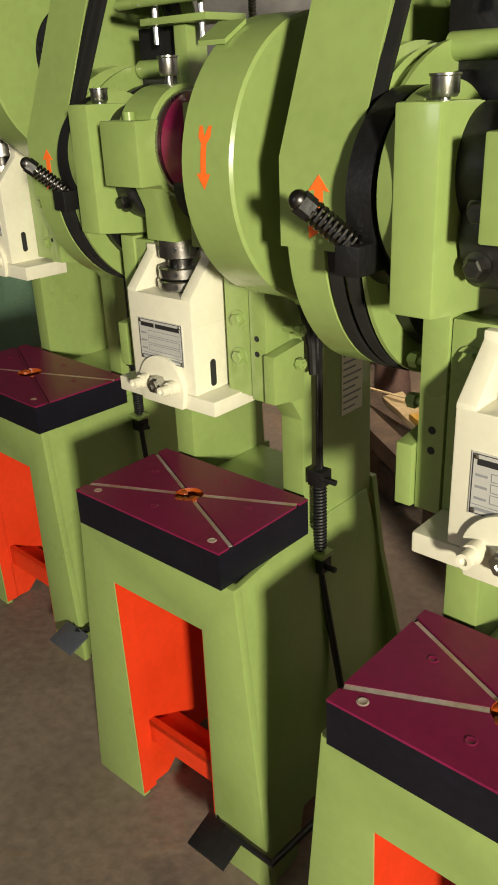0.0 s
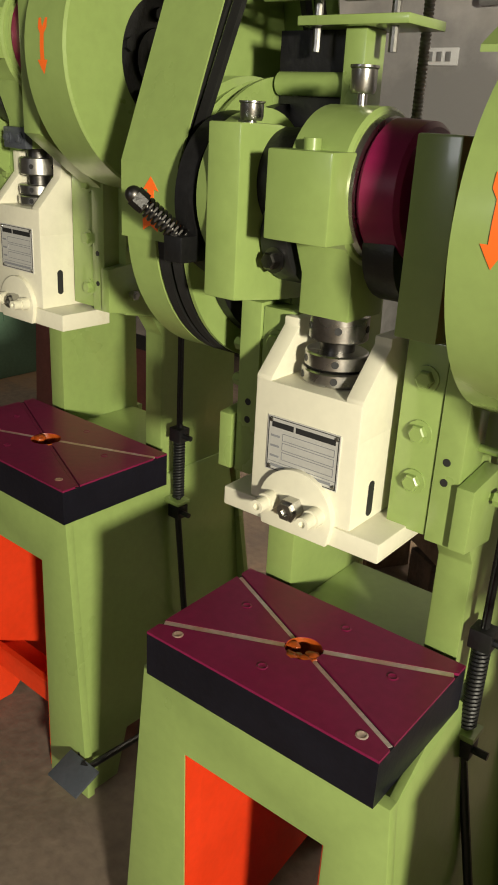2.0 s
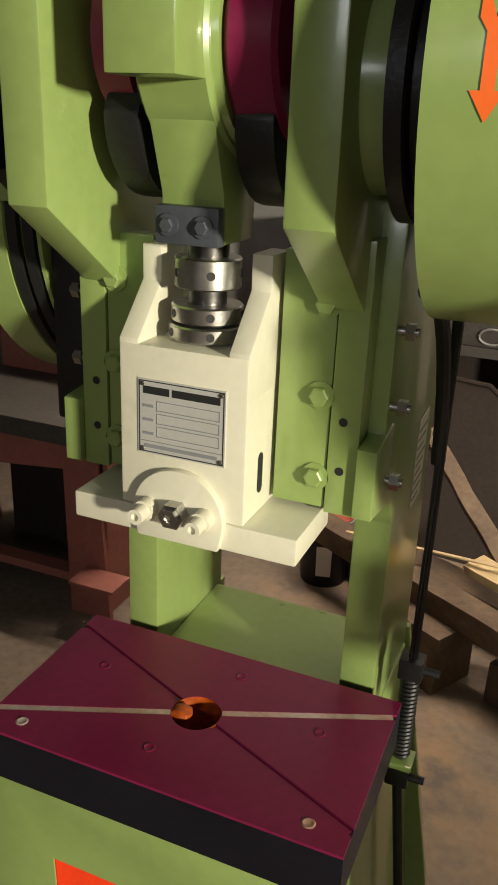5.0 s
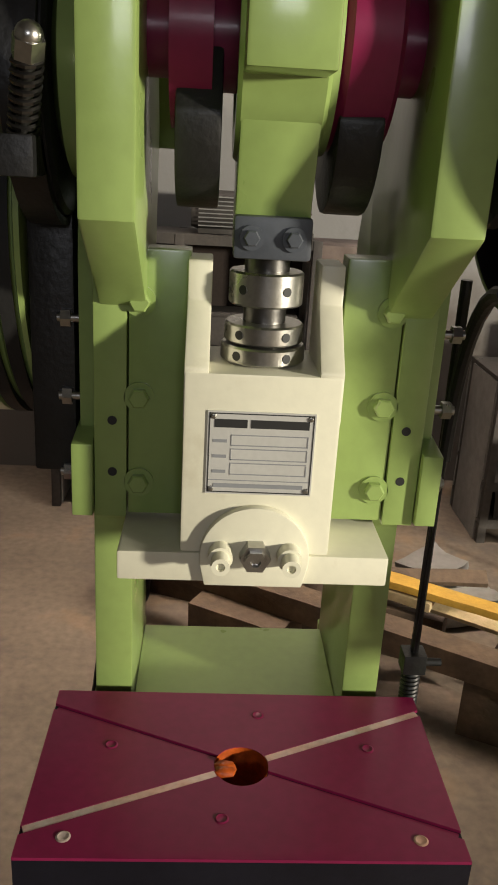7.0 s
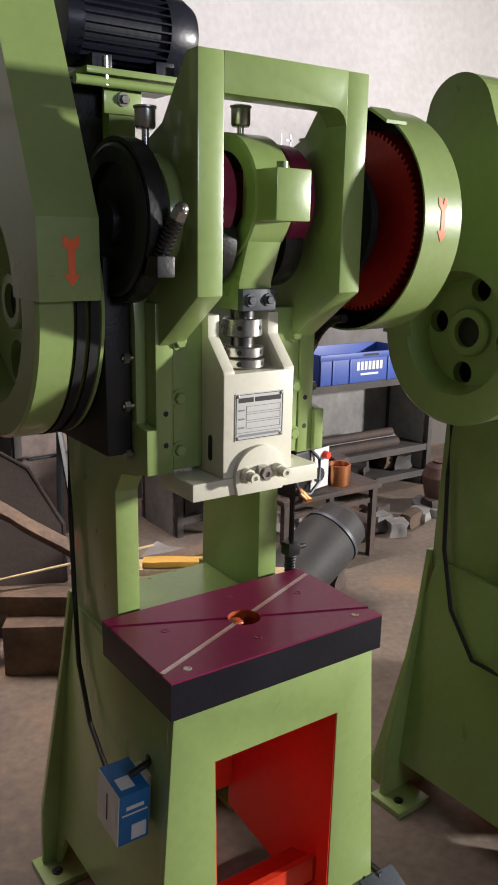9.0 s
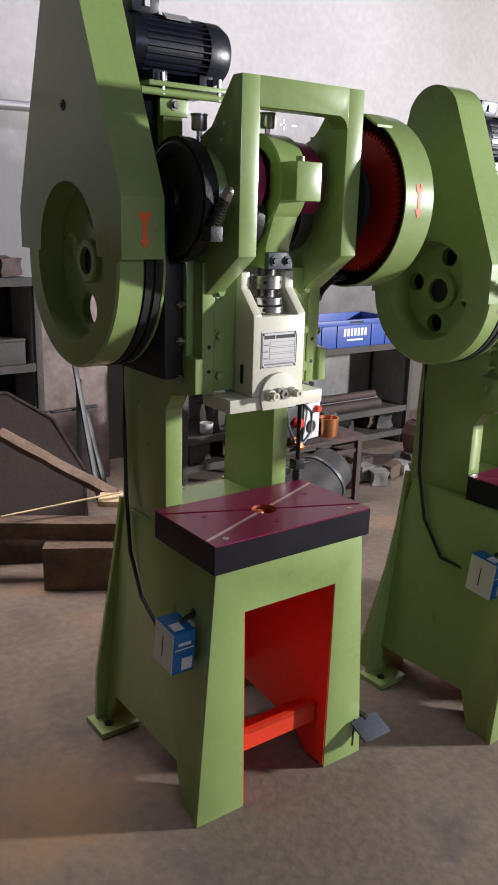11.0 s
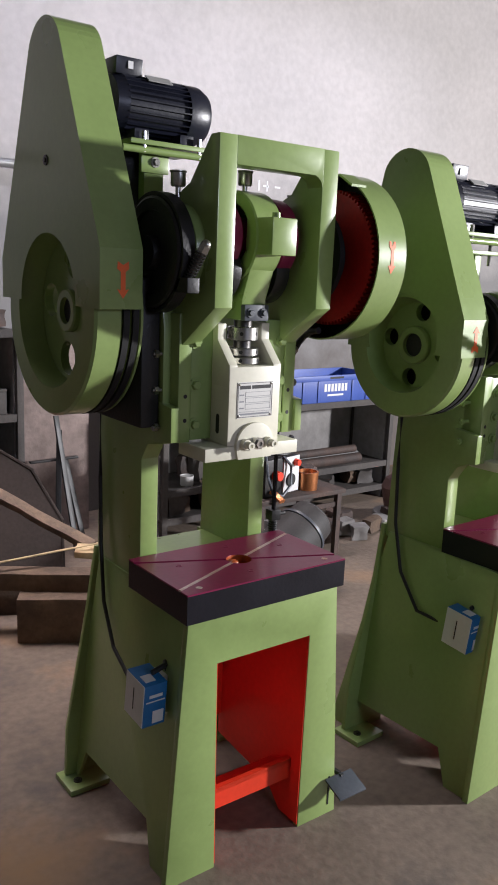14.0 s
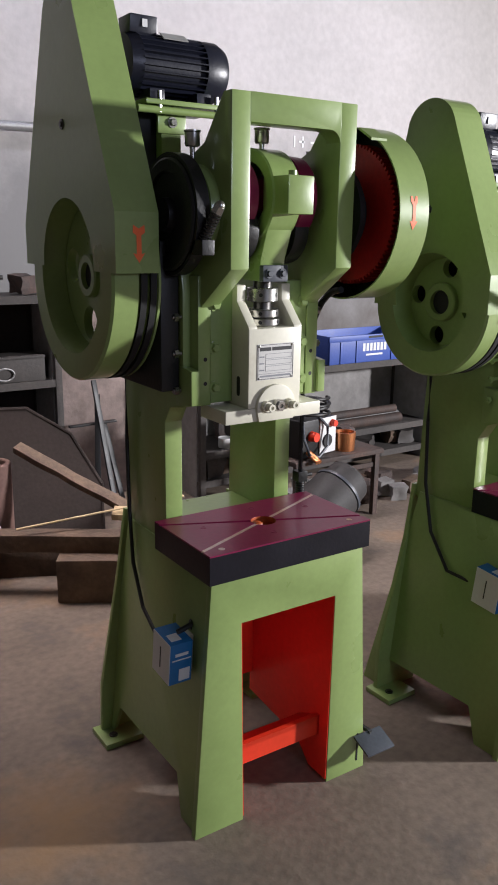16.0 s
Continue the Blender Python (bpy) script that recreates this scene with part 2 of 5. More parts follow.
def coil(p, q, r, turns, wire, n=10):
    p, q = Vector(p), Vector(q)
    d = q - p
    rot = d.to_track_quat("Z", "Y")
    pts = []
    for i in range(turns * n + 1):
        a = 2 * math.pi * i / n
        pts.append(p + rot @ Vector((r * math.cos(a), r * math.sin(a), d.length * i / (turns * n))))
    return tube(pts, wire, 6)


def arc(cy, cz, r, a0, a1, n):
    return [(cy + r * math.cos(radians(a0 + (a1 - a0) * i / n)), cz + r * math.sin(radians(a0 + (a1 - a0) * i / n))) for i in range(n + 1)]


def hexbolt(name, centre, axis, r, h, mat, parent, sign=-1, washer=True):
    """A hexagon head standing proud along the axis, with a washer under it."""
    c = Vector(centre)
    bm = bmesh.new()
    if washer:
        lathe([(0, r * 1.45), (sign * 0.003, r * 1.45), (sign * 0.003, 0)], c, axis, 20, bm)
    lathe([(0, r), (sign * h * 0.85, r), (sign * h, r * 0.82), (sign * h, 0)], c, axis, 6, bm)
    return part(name, bm, mat, parent)


def arrow(bm, up, w, h):
    """Flat arrow outline in the xz plane, centred, with a fletched tail."""
    s = 1 if up else -1
    pts = [(0, 0.5), (0.5, 0.24), (0.20, 0.27), (0.20, -0.22), (0.5, -0.30), (0.46, -0.5), (0.0, -0.40), (-0.46, -0.5), (-0.5, -0.30), (-0.20, -0.22), (-0.20, 0.27), (-0.5, 0.24)]
    return [(x * w, s * z * h) for x, z in pts]


# ---- the room ----
def slab(corners, offset, bm=None):
    bm = bm or bmesh.new()
    o = Vector(offset)
    lo = [bm.verts.new(c) for c in corners]
    hi = [bm.verts.new(Vector(c) + o) for c in corners]
    bm.faces.new(lo[::-1])
    bm.faces.new(hi)
    k = len(corners)
    for i in range(k):
        j = (i + 1) % k
        bm.faces.new((lo[i], lo[j], hi[j], hi[i]))
    return bm


WALL_Y = 4.35
tagged(part("floor", box(-5.0, 4.6, -4.2, WALL_Y, -0.15, 0), CONCRETE), "worn brown-grey concrete workshop floor", "floor", kind="structure")
tagged(part("wall_north", box(-5.0, 4.6, WALL_Y, WALL_Y + 0.2, 0, 4.4), WALLMAT), "pale cement plaster wall, darker below ragged lines", "wall", kind="structure")
# Remaining walls and ceiling: dark to cut bounced light, mostly unseen.
tagged(part("wall_south", box(-5.0, 4.6, -4.4, -4.2, 0, 4.4), LOWBOUNCE), "unseen plaster wall, toned dark to limit bounced light", "wall", kind="structure")
tagged(part("wall_west", box(-5.2, -5.0, -4.4, WALL_Y + 0.2, 0, 4.4), LOWBOUNCE), "cement plaster wall, toned dark to limit bounced light", "wall", kind="structure")
tagged(part("wall_east", box(4.6, 4.8, -4.4, WALL_Y + 0.2, 0, 4.4), LOWBOUNCE), "unseen plaster wall, toned dark to limit bounced light", "wall", kind="structure")
tagged(part("ceiling", box(-5.2, 4.8, -4.4, WALL_Y + 0.2, 4.4, 4.55), LOWBOUNCE), "unseen concrete ceiling, toned dark to limit bounced light", "ceiling", kind="structure")


# ---- the power presses ----
BIG = dict(bw=0.25, bd=0.285, b0=0.707, b1=0.783, pt=0.238, pb=0.286, wh=0.150, wz=0.580, xi=0.152, xo=0.203, ty=0.31, ry=0.54, fy=0.61,
           g0=1.110, gy=0.174, g1=1.406, gx=0.182, gbx=0.049, bolts=(1.352, 1.248, 1.149), h0=1.442, h1=1.818, hy=0.037, x0=0.126, x1=0.175, bar=True,
           cy=0.174, cz=1.570, s0=1.068, so=-0.004, sw=0.079, sb=0.145, sy=0.098, ear=0.332, rod0=0.009, p0=0.103, p1=0.192, pw=0.0545,
           wy=0.470, wzc=1.41, wr=0.265, wx0=-0.386, wx1=-0.262, gf=0.176, gk=1.565, gb=1.430, gback=0.775, ga=0.476, gt=2.095, gr=0.10, hole=0.168,
           dr=0.216, dx0=0.254, dx1=0.354, dh=0.102, rr=0.112, block=(1.565, 1.650, 0.036, 0.010), up=False, my=0.47, mz=1.925, ml=-0.228, mr=0.076, mx=0.055, arrow_z=1.495)
SMALL = dict(bw=0.195, bd=0.245, b0=0.708, b1=0.783, pt=0.213, pb=0.272, wh=0.126, wz=0.586, xi=0.122, xo=0.174, ty=0.26, ry=0.47, fy=0.60,
             g0=1.002, gy=0.165, g1=1.252, gx=0.175, gbx=0.062, bolts=(1.207, 1.137, 1.071), h0=1.276, h1=1.483, hy=0.066, x0=0.112, x1=0.162, bar=False,
             cy=0.162, cz=1.396, s0=0.954, so=-0.013, sw=0.08, sb=0.125, sy=0.097, ear=0.295, rod0=0.016, p0=0.101, p1=0.177, pw=0.056,
             wy=0.325, wzc=1.338, wr=0.207, wx0=-0.361, wx1=-0.242, gf=0.1165, gk=1.424, gb=1.322, gback=0.535, ga=0.355, gt=1.878, gr=0.085, hole=0.125,
             dr=0.196, dx0=0.207, dx1=0.296, dh=0.086, rr=0.09, block=(1.361, 1.459, 0.043, 0.044), up=True, my=0.34, mz=1.747, ml=-0.235, mr=0.07, mx=0.06, arrow_z=1.371)


def press_body(k, top):
    t = 0.02
    # welded pedestal: front plate with its open window, flared side panels, cross bar
    pt, pb, wh, wz, b0 = k["pt"], k["pb"], k["wh"], k["wz"], k["b0"]
    front = prism([(-pt, b0), (-pb, 0), (-wh + 0.012, 0), (-wh, wz), (wh, wz), (wh - 0.004, 0), (pb, 0), (pt, b0)], 0.012, 0.012 + t, "y")
    plate = part("front_plate", front, GREEN, top, bevel=0.002)
    for s in (-1, 1):
        side = slab([(s * pt, 0.03, b0), (s * (pb - 0.012), 0.03, 0.0), (s * (pb - 0.012), 0.11, 0.0), (s * (pb - 0.022), 0.15, 0.11), (s * (pb - 0.022), k["fy"] - 0.10, 0.11),
                     (s * (pb - 0.012), k["fy"] - 0.06, 0), (s * (pb - 0.012), k["fy"], 0.0), (s * (k["xo"] + 0.004), k["ry"], b0), (s * (k["xo"] + 0.003), k["ty"], b0)], (-s * 0.012, 0, 0))
        panel = part("side_panel", side, GREEN, top, bevel=0.0015)
        lx = wh + 0.004
        lining = slab([(s * lx, 0.034, wz - 0.002), (s * (lx - 0.006), 0.034, 0.004), (s * (lx - 0.006), 0.10, 0.004), (s * (lx - 0.004), 0.16, 0.06), (s * (lx - 0.004), 0.42, 0.09), (s * lx, 0.42, wz - 0.002)], (s * 0.006, 0, 0))
        part("inner_face", lining, RED, panel, "inner face painted orange-red")
        low = wh - (0.0145 if s < 0 else 0.008)
        jamb = slab([(s * (wh - 0.002), 0.014, wz - 0.002), (s * low, 0.014, 0.01), (s * low, 0.05, 0.01), (s * (wh - 0.002), 0.05, wz - 0.002)], (s * 0.004, 0, 0))
        part("window_jamb", jamb, RED, plate, "orange-red window edge")
        # flared rear leg with its foot plate
        leg = prism([(s * k["xi"], b0 + 0.02), (s * (k["xo"] + 0.004), b0 + 0.02), (s * (k["xo"] + 0.03), 0.55), (s * 0.30, 0.17), (s * 0.305, 0.0), (s * k["xi"], 0.0)], k["ry"] + 0.02, k["ry"] + 0.036, "y")
        part("rear_leg", leg, GREEN, top, bevel=0.0015)
        foot = part("foot_plate", box(min(s * 0.20, s * 0.325), max(s * 0.20, s * 0.325), k["ry"] - 0.06, k["ry"] + 0.05, 0, 0.018), GREEN, top, bevel=0.002)
        hexbolt("anchor_bolt", (s * 0.285, k["ry"] - 0.02, 0.018), "z", 0.009, 0.008, DARKSTEEL, foot, 1)
        # C-frame side plate: throat, gib seat and head in one burned plate
        xi, xo = k["xi"], k["xo"]
        ty, ry, g0, gy = k["ty"], k["ry"], k["g0"], k["gy"]
        prof = [(ty, b0 - 0.02), (ty, g0 - 0.07), (ty - 0.03, g0 - 0.025), (gy + 0.035, g0 - 0.012), (gy + 0.035, k["h0"] - 0.06), (gy + 0.05, k["h0"] + 0.05),
                (k["cy"] + 0.13, k["h0"] + 0.12), (ry - 0.06, k["h0"] + 0.10), (ry, k["h0"] - 0.05), (ry + 0.01, g0), (ry + 0.02, b0 - 0.02)]
        part("frame_plate", prism(prof, s * xi, s * xo), GREEN, top, bevel=0.003)
        head = [(k["hy"], k["h0"]), (k["hy"], k["h1"]), (k["hy"] + 0.035, k["h1"]), (k["cy"] - 0.02, k["cz"] + (0.15 if k["bar"] else 0.086)), (k["cy"] + 0.10, k["cz"] + (0.10 if k["bar"] else 0.07)),
                (k["cy"] + 0.16, k["cz"] - 0.05)] + ([(k["cy"] + 0.12, k["h0"] - 0.10), (gy + 0.004, k["h0"] - 0.10)] if k["bar"] else [(k["cy"] + 0.12, k["h0"] - 0.02), (k["hy"] + 0.10, k["h0"] - 0.012)])
        part("bearing_cheek", prism(head, s * k["x0"], s * k["x1"]), GREEN, top, bevel=0.003)
        # main bearing boss standing out of the cheek
        part("bearing_boss", lathe([(s * (k["x1"] - 0.004), 0.0), (s * (k["x1"] - 0.004), 0.105), (s * (k["x1"] + 0.022), 0.10), (s * (k["x1"] + 0.03), 0.08), (s * (k["x1"] + 0.03), 0)], (0, k["cy"] + 0.01, k["cz"])), GREEN, top)
        # gib plate with three bolts and adjusting strip with two holes
        gib = part("gib_plate", box(min(s * (k["sw"] + 0.002), s * (k["gx"] - 0.037)), max(s * (k["sw"] + 0.002), s * (k["gx"] - 0.037)), gy, gy + 0.04, g0, k["g1"]), GREEN, top, bevel=0.0025)
        for z in k["bolts"]:
            hexbolt("gib_bolt", (s * (k["gx"] - k["gbx"]), gy, z), "y", 0.0115, 0.012, GREEN, gib)
        lo, hi = sorted((s * (k["gx"] - 0.0355), s * k["gx"]))
        strip_m = prism([(lo, g0 - 0.004), (hi, g0 - 0.004), (hi, k["g1"] - 0.04), (hi + s * 0.0, k["h0"] - 0.02), (lo, k["h0"] - 0.02)], gy - 0.003, gy + 0.06, "y")
        strip = part("gib_strip", strip_m, GREEN, top, bevel=0.002)
        for z in (k["bolts"][1] - 0.027, k["bolts"][2] + 0.012):
            part("screw_hole", lathe([(-0.0005, 0.0052), (-0.0035, 0.0052), (-0.0035, 0)], (s * (k["gx"] - 0.02), gy, z), "y", 16), INK, strip, "dark drilled hole")
        lug_m = prism([(gy - 0.012, g0), (gy - 0.012, g0 + 0.085), (gy + 0.07, g0 + 0.095), (gy + 0.07, g0 - 0.012)], s * (k["gx"] + 0.001), s * (k["gx"] + 0.024))
        part("side_lug", lug_m, GREEN, top, bevel=0.002)
        for z in (k["bolts"][0] - 0.03, k["bolts"][1] - 0.015, k["bolts"][2] - 0.008):
            b = bmesh.new()
            rod((s * k["gx"], gy + 0.045, z), (s * (k["gx"] + 0.045), gy + 0.045, z), 0.0055, 12, b)
            lathe([(s * 0.03, 0), (s * 0.03, 0.0105), (s * 0.041, 0.0105), (s * 0.041, 0)], (s * k["gx"], gy + 0.045, z), "x", 6, b)
            part("adjusting_bolt", b, STEEL if k["bar"] else GREEN, top)
    bar = part("cross_bar", slab([(-wh - 0.06, 0.06, 0.190), (wh + 0.06, 0.06, 0.190), (wh + 0.06, 0.15, 0.150), (-wh - 0.06, 0.15, 0.150)], (0, 0.0, -0.014)), RED, top, "orange-red cross bar")
    part("apron", box(-wh - 0.06, wh + 0.06, 0.06, 0.075, 0.13, 0.190), RED, bar, "orange-red")
    part("rear_panel", box(-wh, wh, 0.405, 0.415, 0.16, wz - 0.002), RED, top, "orange-red back of the pedestal opening")
    xo = k["xo"] - 0.002
    part("table_plate", prism([(-pt + 0.002, 0.033), (pt - 0.002, 0.033), (xo, k["ty"]), (xo, k["ry"] - 0.02), (-xo, k["ry"] - 0.02), (-xo, k["ty"])], b0 - 0.022, b0 - 0.003, "z"), GREEN, top)
    part("throat_deck", box(-k["xi"] + 0.001, k["xi"] - 0.001, k["bd"] + 0.004, k["ry"], b0 + 0.005, b0 + 0.022), GREEN, top)
    if k["bar"]:
        x1, x0 = k["x1"], k["x0"]
        bridge = prism([(-x0 - 0.001, k["h1"] - 0.062), (-x0 - 0.001, k["h1"]), (x0 + 0.001, k["h1"]), (x0 + 0.001, k["h1"] - 0.09)] + [(x0 - 0.03 + 0.03 * math.cos(a), k["h1"] - 0.092 + 0.03 * math.sin(a)) for a in [radians(10 + 16 * i) for i in range(6)]], k["hy"], k["hy"] + 0.055, "y")
        part("head_bridge", bridge, GREEN, top, bevel=0.003)
    else:
        part("tie_bar", rod((-0.235, k["my"] - 0.036, k["h1"] + 0.052), (-0.118, k["my"] - 0.036, k["h1"] + 0.052), 0.016, 20), GREEN, top)


def press_bolster(k, top):
    # maroon plate on blue-black flanks, with a through hole and two crossing slots
    bw, bd, b0, b1 = k["bw"], k["bd"], k["b0"], k["b1"]
    c, rc = Vector((0.0, bd * 0.5)), 0.030 * bw / 0.25 + 0.004
    corners = [Vector(p) for p in ((-bw, 0), (bw, 0), (bw, bd), (-bw, bd))]
    ends = [Vector(p) for p in ((-bw, bd * 0.13), (bw, bd * 0.13), (bw, bd * 0.88), (-bw, bd * 0.88))]

    def field(i, hw):
        """The outline of one of the four fields between the slots."""
        a, b = ends[i], ends[(i + 1) % 4]
        da, db = (a - c).normalized(), (b - c).normalized()
        na, nb = Vector((-da.y, da.x)) * hw, Vector((db.y, -db.x)) * hw
        pa, pb = da * math.sqrt(rc * rc - hw * hw) + na, db * math.sqrt(rc * rc - hw * hw) + nb
        a0, a1 = math.atan2(pa.y, pa.x), math.atan2(pb.y, pb.x)
        if a1 < a0:
            a1 += 2 * math.pi
        inner = [c + Vector((math.cos(a0 + (a1 - a0) * t / 10), math.sin(a0 + (a1 - a0) * t / 10))) * rc for t in range(11)]
        up, down = Vector((0, hw / abs(da.x))), Vector((0, hw / abs(db.x)))
        if i == 0:
            rim = [a - up, corners[0], corners[1], b - down]
        elif i == 1:
            rim = [a + up, b - down]
        elif i == 2:
            rim = [a + up, corners[2], corners[3], b + down]
        else:
            rim = [a - up, b + down]
        return [tuple(p) for p in rim + inner[::-1]]
    bm = bmesh.new()
    for i in range(4):
        prism(field(i, 0.0), b0, b1 - 0.004, "z", bm)
    bmesh.ops.remove_doubles(bm, verts=bm.verts, dist=1e-5)
    body = part("bolster_plate", bm, NAVY, top, "blue-black painted bed plate", smooth=False)
    for i in range(4):
        part("top_field", prism(field(i, 0.0055), b1 - 0.0041, b1, "z"), MAROON, body, "maroon painted top")
    for i in range(4):
        d = ends[i] - c
        reach = d.length - 0.004
        d.normalize()
        nrm = Vector((-d.y, d.x)) * (0.0053 if i in (0, 2) else 0.0035)
        p0, p1 = c + d * (rc + 0.001), c + d * reach
        bright = i in (0, 2)
        strip = prism([tuple(p0 + nrm), tuple(p1 + nrm), tuple(p1 - nrm), tuple(p0 - nrm)], b1 - 0.0042, b1 - (0.0004 if bright else 0.0030), "z")
        part("slot", strip, SLOT if bright or not k["bar"] else MAROON, body, "scraped bare-metal slot" if bright else "", smooth=False)
    part("hole_wall", lathe([(b1 - 0.0006, rc * 1.0), (b1 - 0.003, rc * 0.985), (b0 + 0.01, rc * 0.98)], (0, c.y, 0), "z", 36), GREASE, body, "orange primed hole wall")
    part("hole_floor", lathe([(b0 + 0.012, rc * 0.99), (b0 + 0.012, 0)], (0, c.y, 0), "z", 36), INK, body, "dark centre hole")
    rnd = random.Random(4 if k["bar"] else 9)
    for i in range(2 if k["bar"] else 7):
        an, rr = rnd.uniform(2.4, 6.6), rc * rnd.uniform(0.62, 0.95)
        lump = bmesh.new()
        bmesh.ops.create_icosphere(lump, subdivisions=2, radius=rc * rnd.uniform(0.30, 0.5), matrix=Matrix.Translation((rr * math.cos(an), c.y + rr * math.sin(an), b1 - 0.005)) @ Matrix.Diagonal((1.2, 0.8, 0.55, 1)))
        for v in lump.verts:
            v.co += Vector((noise.noise(v.co * 160), noise.noise(v.co * 160 + Vector((3, 0, 0))), 0)) * 0.004
        part("grease_lump", lump, GREASE, body, "orange grease")
    for x, y in ((-0.8, 0.10), (0.8, 0.10), (-0.66, 0.62), (0.66, 0.62), (-0.1, 0.2), (0.1, 0.84)):
        part("tapped_hole", lathe([(b1 + 0.0002, 0.0085), (b1 + 0.0012, 0.0065), (b1 + 0.0004, 0.0045), (b1 + 0.0003, 0)], (x * bw, y * bd, 0), "z", 16), SLOT if y == 0.10 else MAROON, body)


def press_slide(k, top):
    so, sw, sb, sy, s0 = k["so"], k["sw"], k["sb"], k["sy"], k["s0"]
    st, et = s0 + (0.230 if k["bar"] else 0.222), s0 + k["ear"]
    f0, f1 = (s0, s0 + 0.034) if k["bar"] else (s0 + 0.024, s0 + 0.052)
    ram = part("slide", box(so - sw, so + sw, sy, sy + 0.12, f1, st), CREAM, top, "cream painted ram", bevel=0.0035)
    part("die_flange", box(so - sb, so + sb, sy - 0.002, sy + 0.12, f0, f1), CREAM, ram, bevel=0.003)
    for s in (-1, 1):
        cheek = [(sy + 0.001, st - 0.05), (sy + 0.001, st + 0.004), (sy + 0.055, st + 0.062), (sy + 0.055, et), (sy + 0.11, et), (sy + 0.11, st - 0.05)]
        part("slide_cheek", prism(cheek, so + s * (sw + 0.0005), so + s * (sw - 0.024)), CREAM, ram, bevel=0.0025)
        slot = [(y, z) for y, z in [(sy + 0.045 + 0.007 * math.cos(a), s0 + 0.085 + (0.018 if math.sin(a) > 0 else -0.018) + 0.007 * math.sin(a)) for a in [radians(15 + 30 * i) for i in range(12)]]]
        part("side_slot", prism(slot, so + s * (sw + 0.001), so + s * (sw - 0.004)), INK, ram, "black slot")
    # knock-out boss with its two nuts and bolt
    arcs = [(so + 0.058 * math.cos(radians(a)), f0 + 0.033 + 0.058 * math.sin(radians(a))) for a in range(-14, 195, 8)]
    part("clamp_cap", prism(arcs + [(so - 0.052, f0), (so + 0.052, f0)], sy - 0.010, sy + 0.002, "y"), CREAM, ram, bevel=0.002)
    for x, m, r in ((-0.036, CREAM, 0.0095), (0.0, STEEL, 0.012), (0.036, CREAM, 0.0095)):
        h = 0.034 if m is CREAM else 0.022
        b = lathe([(0, r * 1.35), (-0.016, r * 1.35), (-0.016, r), (-h, r), (-h, r * 0.5), (-h + 0.004, r * 0.45), (-h + 0.004, 0)], (so + x, sy - 0.010, f0 + 0.040), "y", 6 if m is STEEL else 18)
        part("clamp_nut", b, m, ram, "plain steel bolt head" if m is STEEL else "")
    # data plate: rivets, a bold title bar, three entry boxes and a footer bar, all unreadable bars
    x0, x1, z0, z1 = so - k["pw"], so + k["pw"], s0 + k["p0"], s0 + k["p1"]
    qx, qz = (x1 - x0) / 0.109, (z1 - z0) / 0.081
    yp = sy - 0.0016
    plate = part("data_plate", box(x0, x1, yp, sy + 0.0005, z0, z1), PLATE, ram, "etched aluminium data plate")

    def bars(name, items, mat):
        b = bmesh.new()
        for a, c, d, e in items:
            box(x0 + a * qx, x0 + c * qx, yp - 0.0005, yp + 0.0002, z0 + d * qz, z0 + e * qz, b)
        part(name, b, mat, plate, smooth=False)
    bars("title_bar", [(0.007, 0.0400, 0.0655, 0.0735), (0.0435, 0.1025, 0.0655, 0.0735)], INK)
    bars("entry_frame", [(0.006, 0.020, zz + 0.004, zz + 0.007) for zz in (0.047, 0.032, 0.017)] + [(0.024, 0.102, zz, zz + 0.0009) for zz in (0.058, 0.048, 0.0445, 0.034, 0.0305, 0.0195)]
         + [(xx, xx + 0.0008, zz, zz + 0.0108) for xx in (0.024, 0.1015) for zz in (0.048, 0.034, 0.0195)], ETCH)
    bars("footer_bar", [(0.008, 0.1, 0.0065, 0.0105), (0.002, 0.107, 0.0135, 0.0143)], ETCH)
    bars("border", [(0.0016, 0.1074, 0.0016, 0.0026), (0.0016, 0.1074, 0.0784, 0.0794), (0.0016, 0.0026, 0.0016, 0.0794), (0.1064, 0.1074, 0.0016, 0.0794)], INK)
    for x in (x0 + 0.0055, x1 - 0.0055):
        for z in (z0 + 0.0055, z1 - 0.0055):
            part("rivet", lathe([(-0.0, 0.0032), (-0.0016, 0.0024), (-0.0022, 0)], (x, yp, z), "y", 12), STEEL, plate)
    # ball screw and its lock rings in the fork of the ram
    c = (so, sy + 0.062, 0)
    screw = part("ball_screw", lathe([(st - 0.01, 0.026), (et - 0.06, 0.022), (et - 0.05, 0.022), (et + 0.04, 0.024)], c, "z", 28), DARKSTEEL, top, "oiled dark steel ball screw")
    for z, h, r in ((st + 0.002, 0.018, 0.044), (st + 0.022, 0.020, 0.041), (et - (0.042 if k["bar"] else 0.016), 0.034, 0.038)):
        ring = part("lock_ring", lathe([(z, 0.02), (z, r - 0.002), (z + 0.002, r), (z + h - 0.002, r), (z + h, r - 0.002), (z + h, 0.02)], c, "z", 40), STEEL, screw, "bright turned lock ring")
        for a in (-130, -60, 10, 80, 150):
            ca, sa = math.cos(radians(a)), math.sin(radians(a))
            p = Vector((c[0] + ca * (r - 0.003), c[1] + sa * (r - 0.003), z + h / 2))
            part("spanner_hole", rod(p, p + Vector((ca, sa, 0)) * 0.0036, 0.0048, 12), INK, ring)


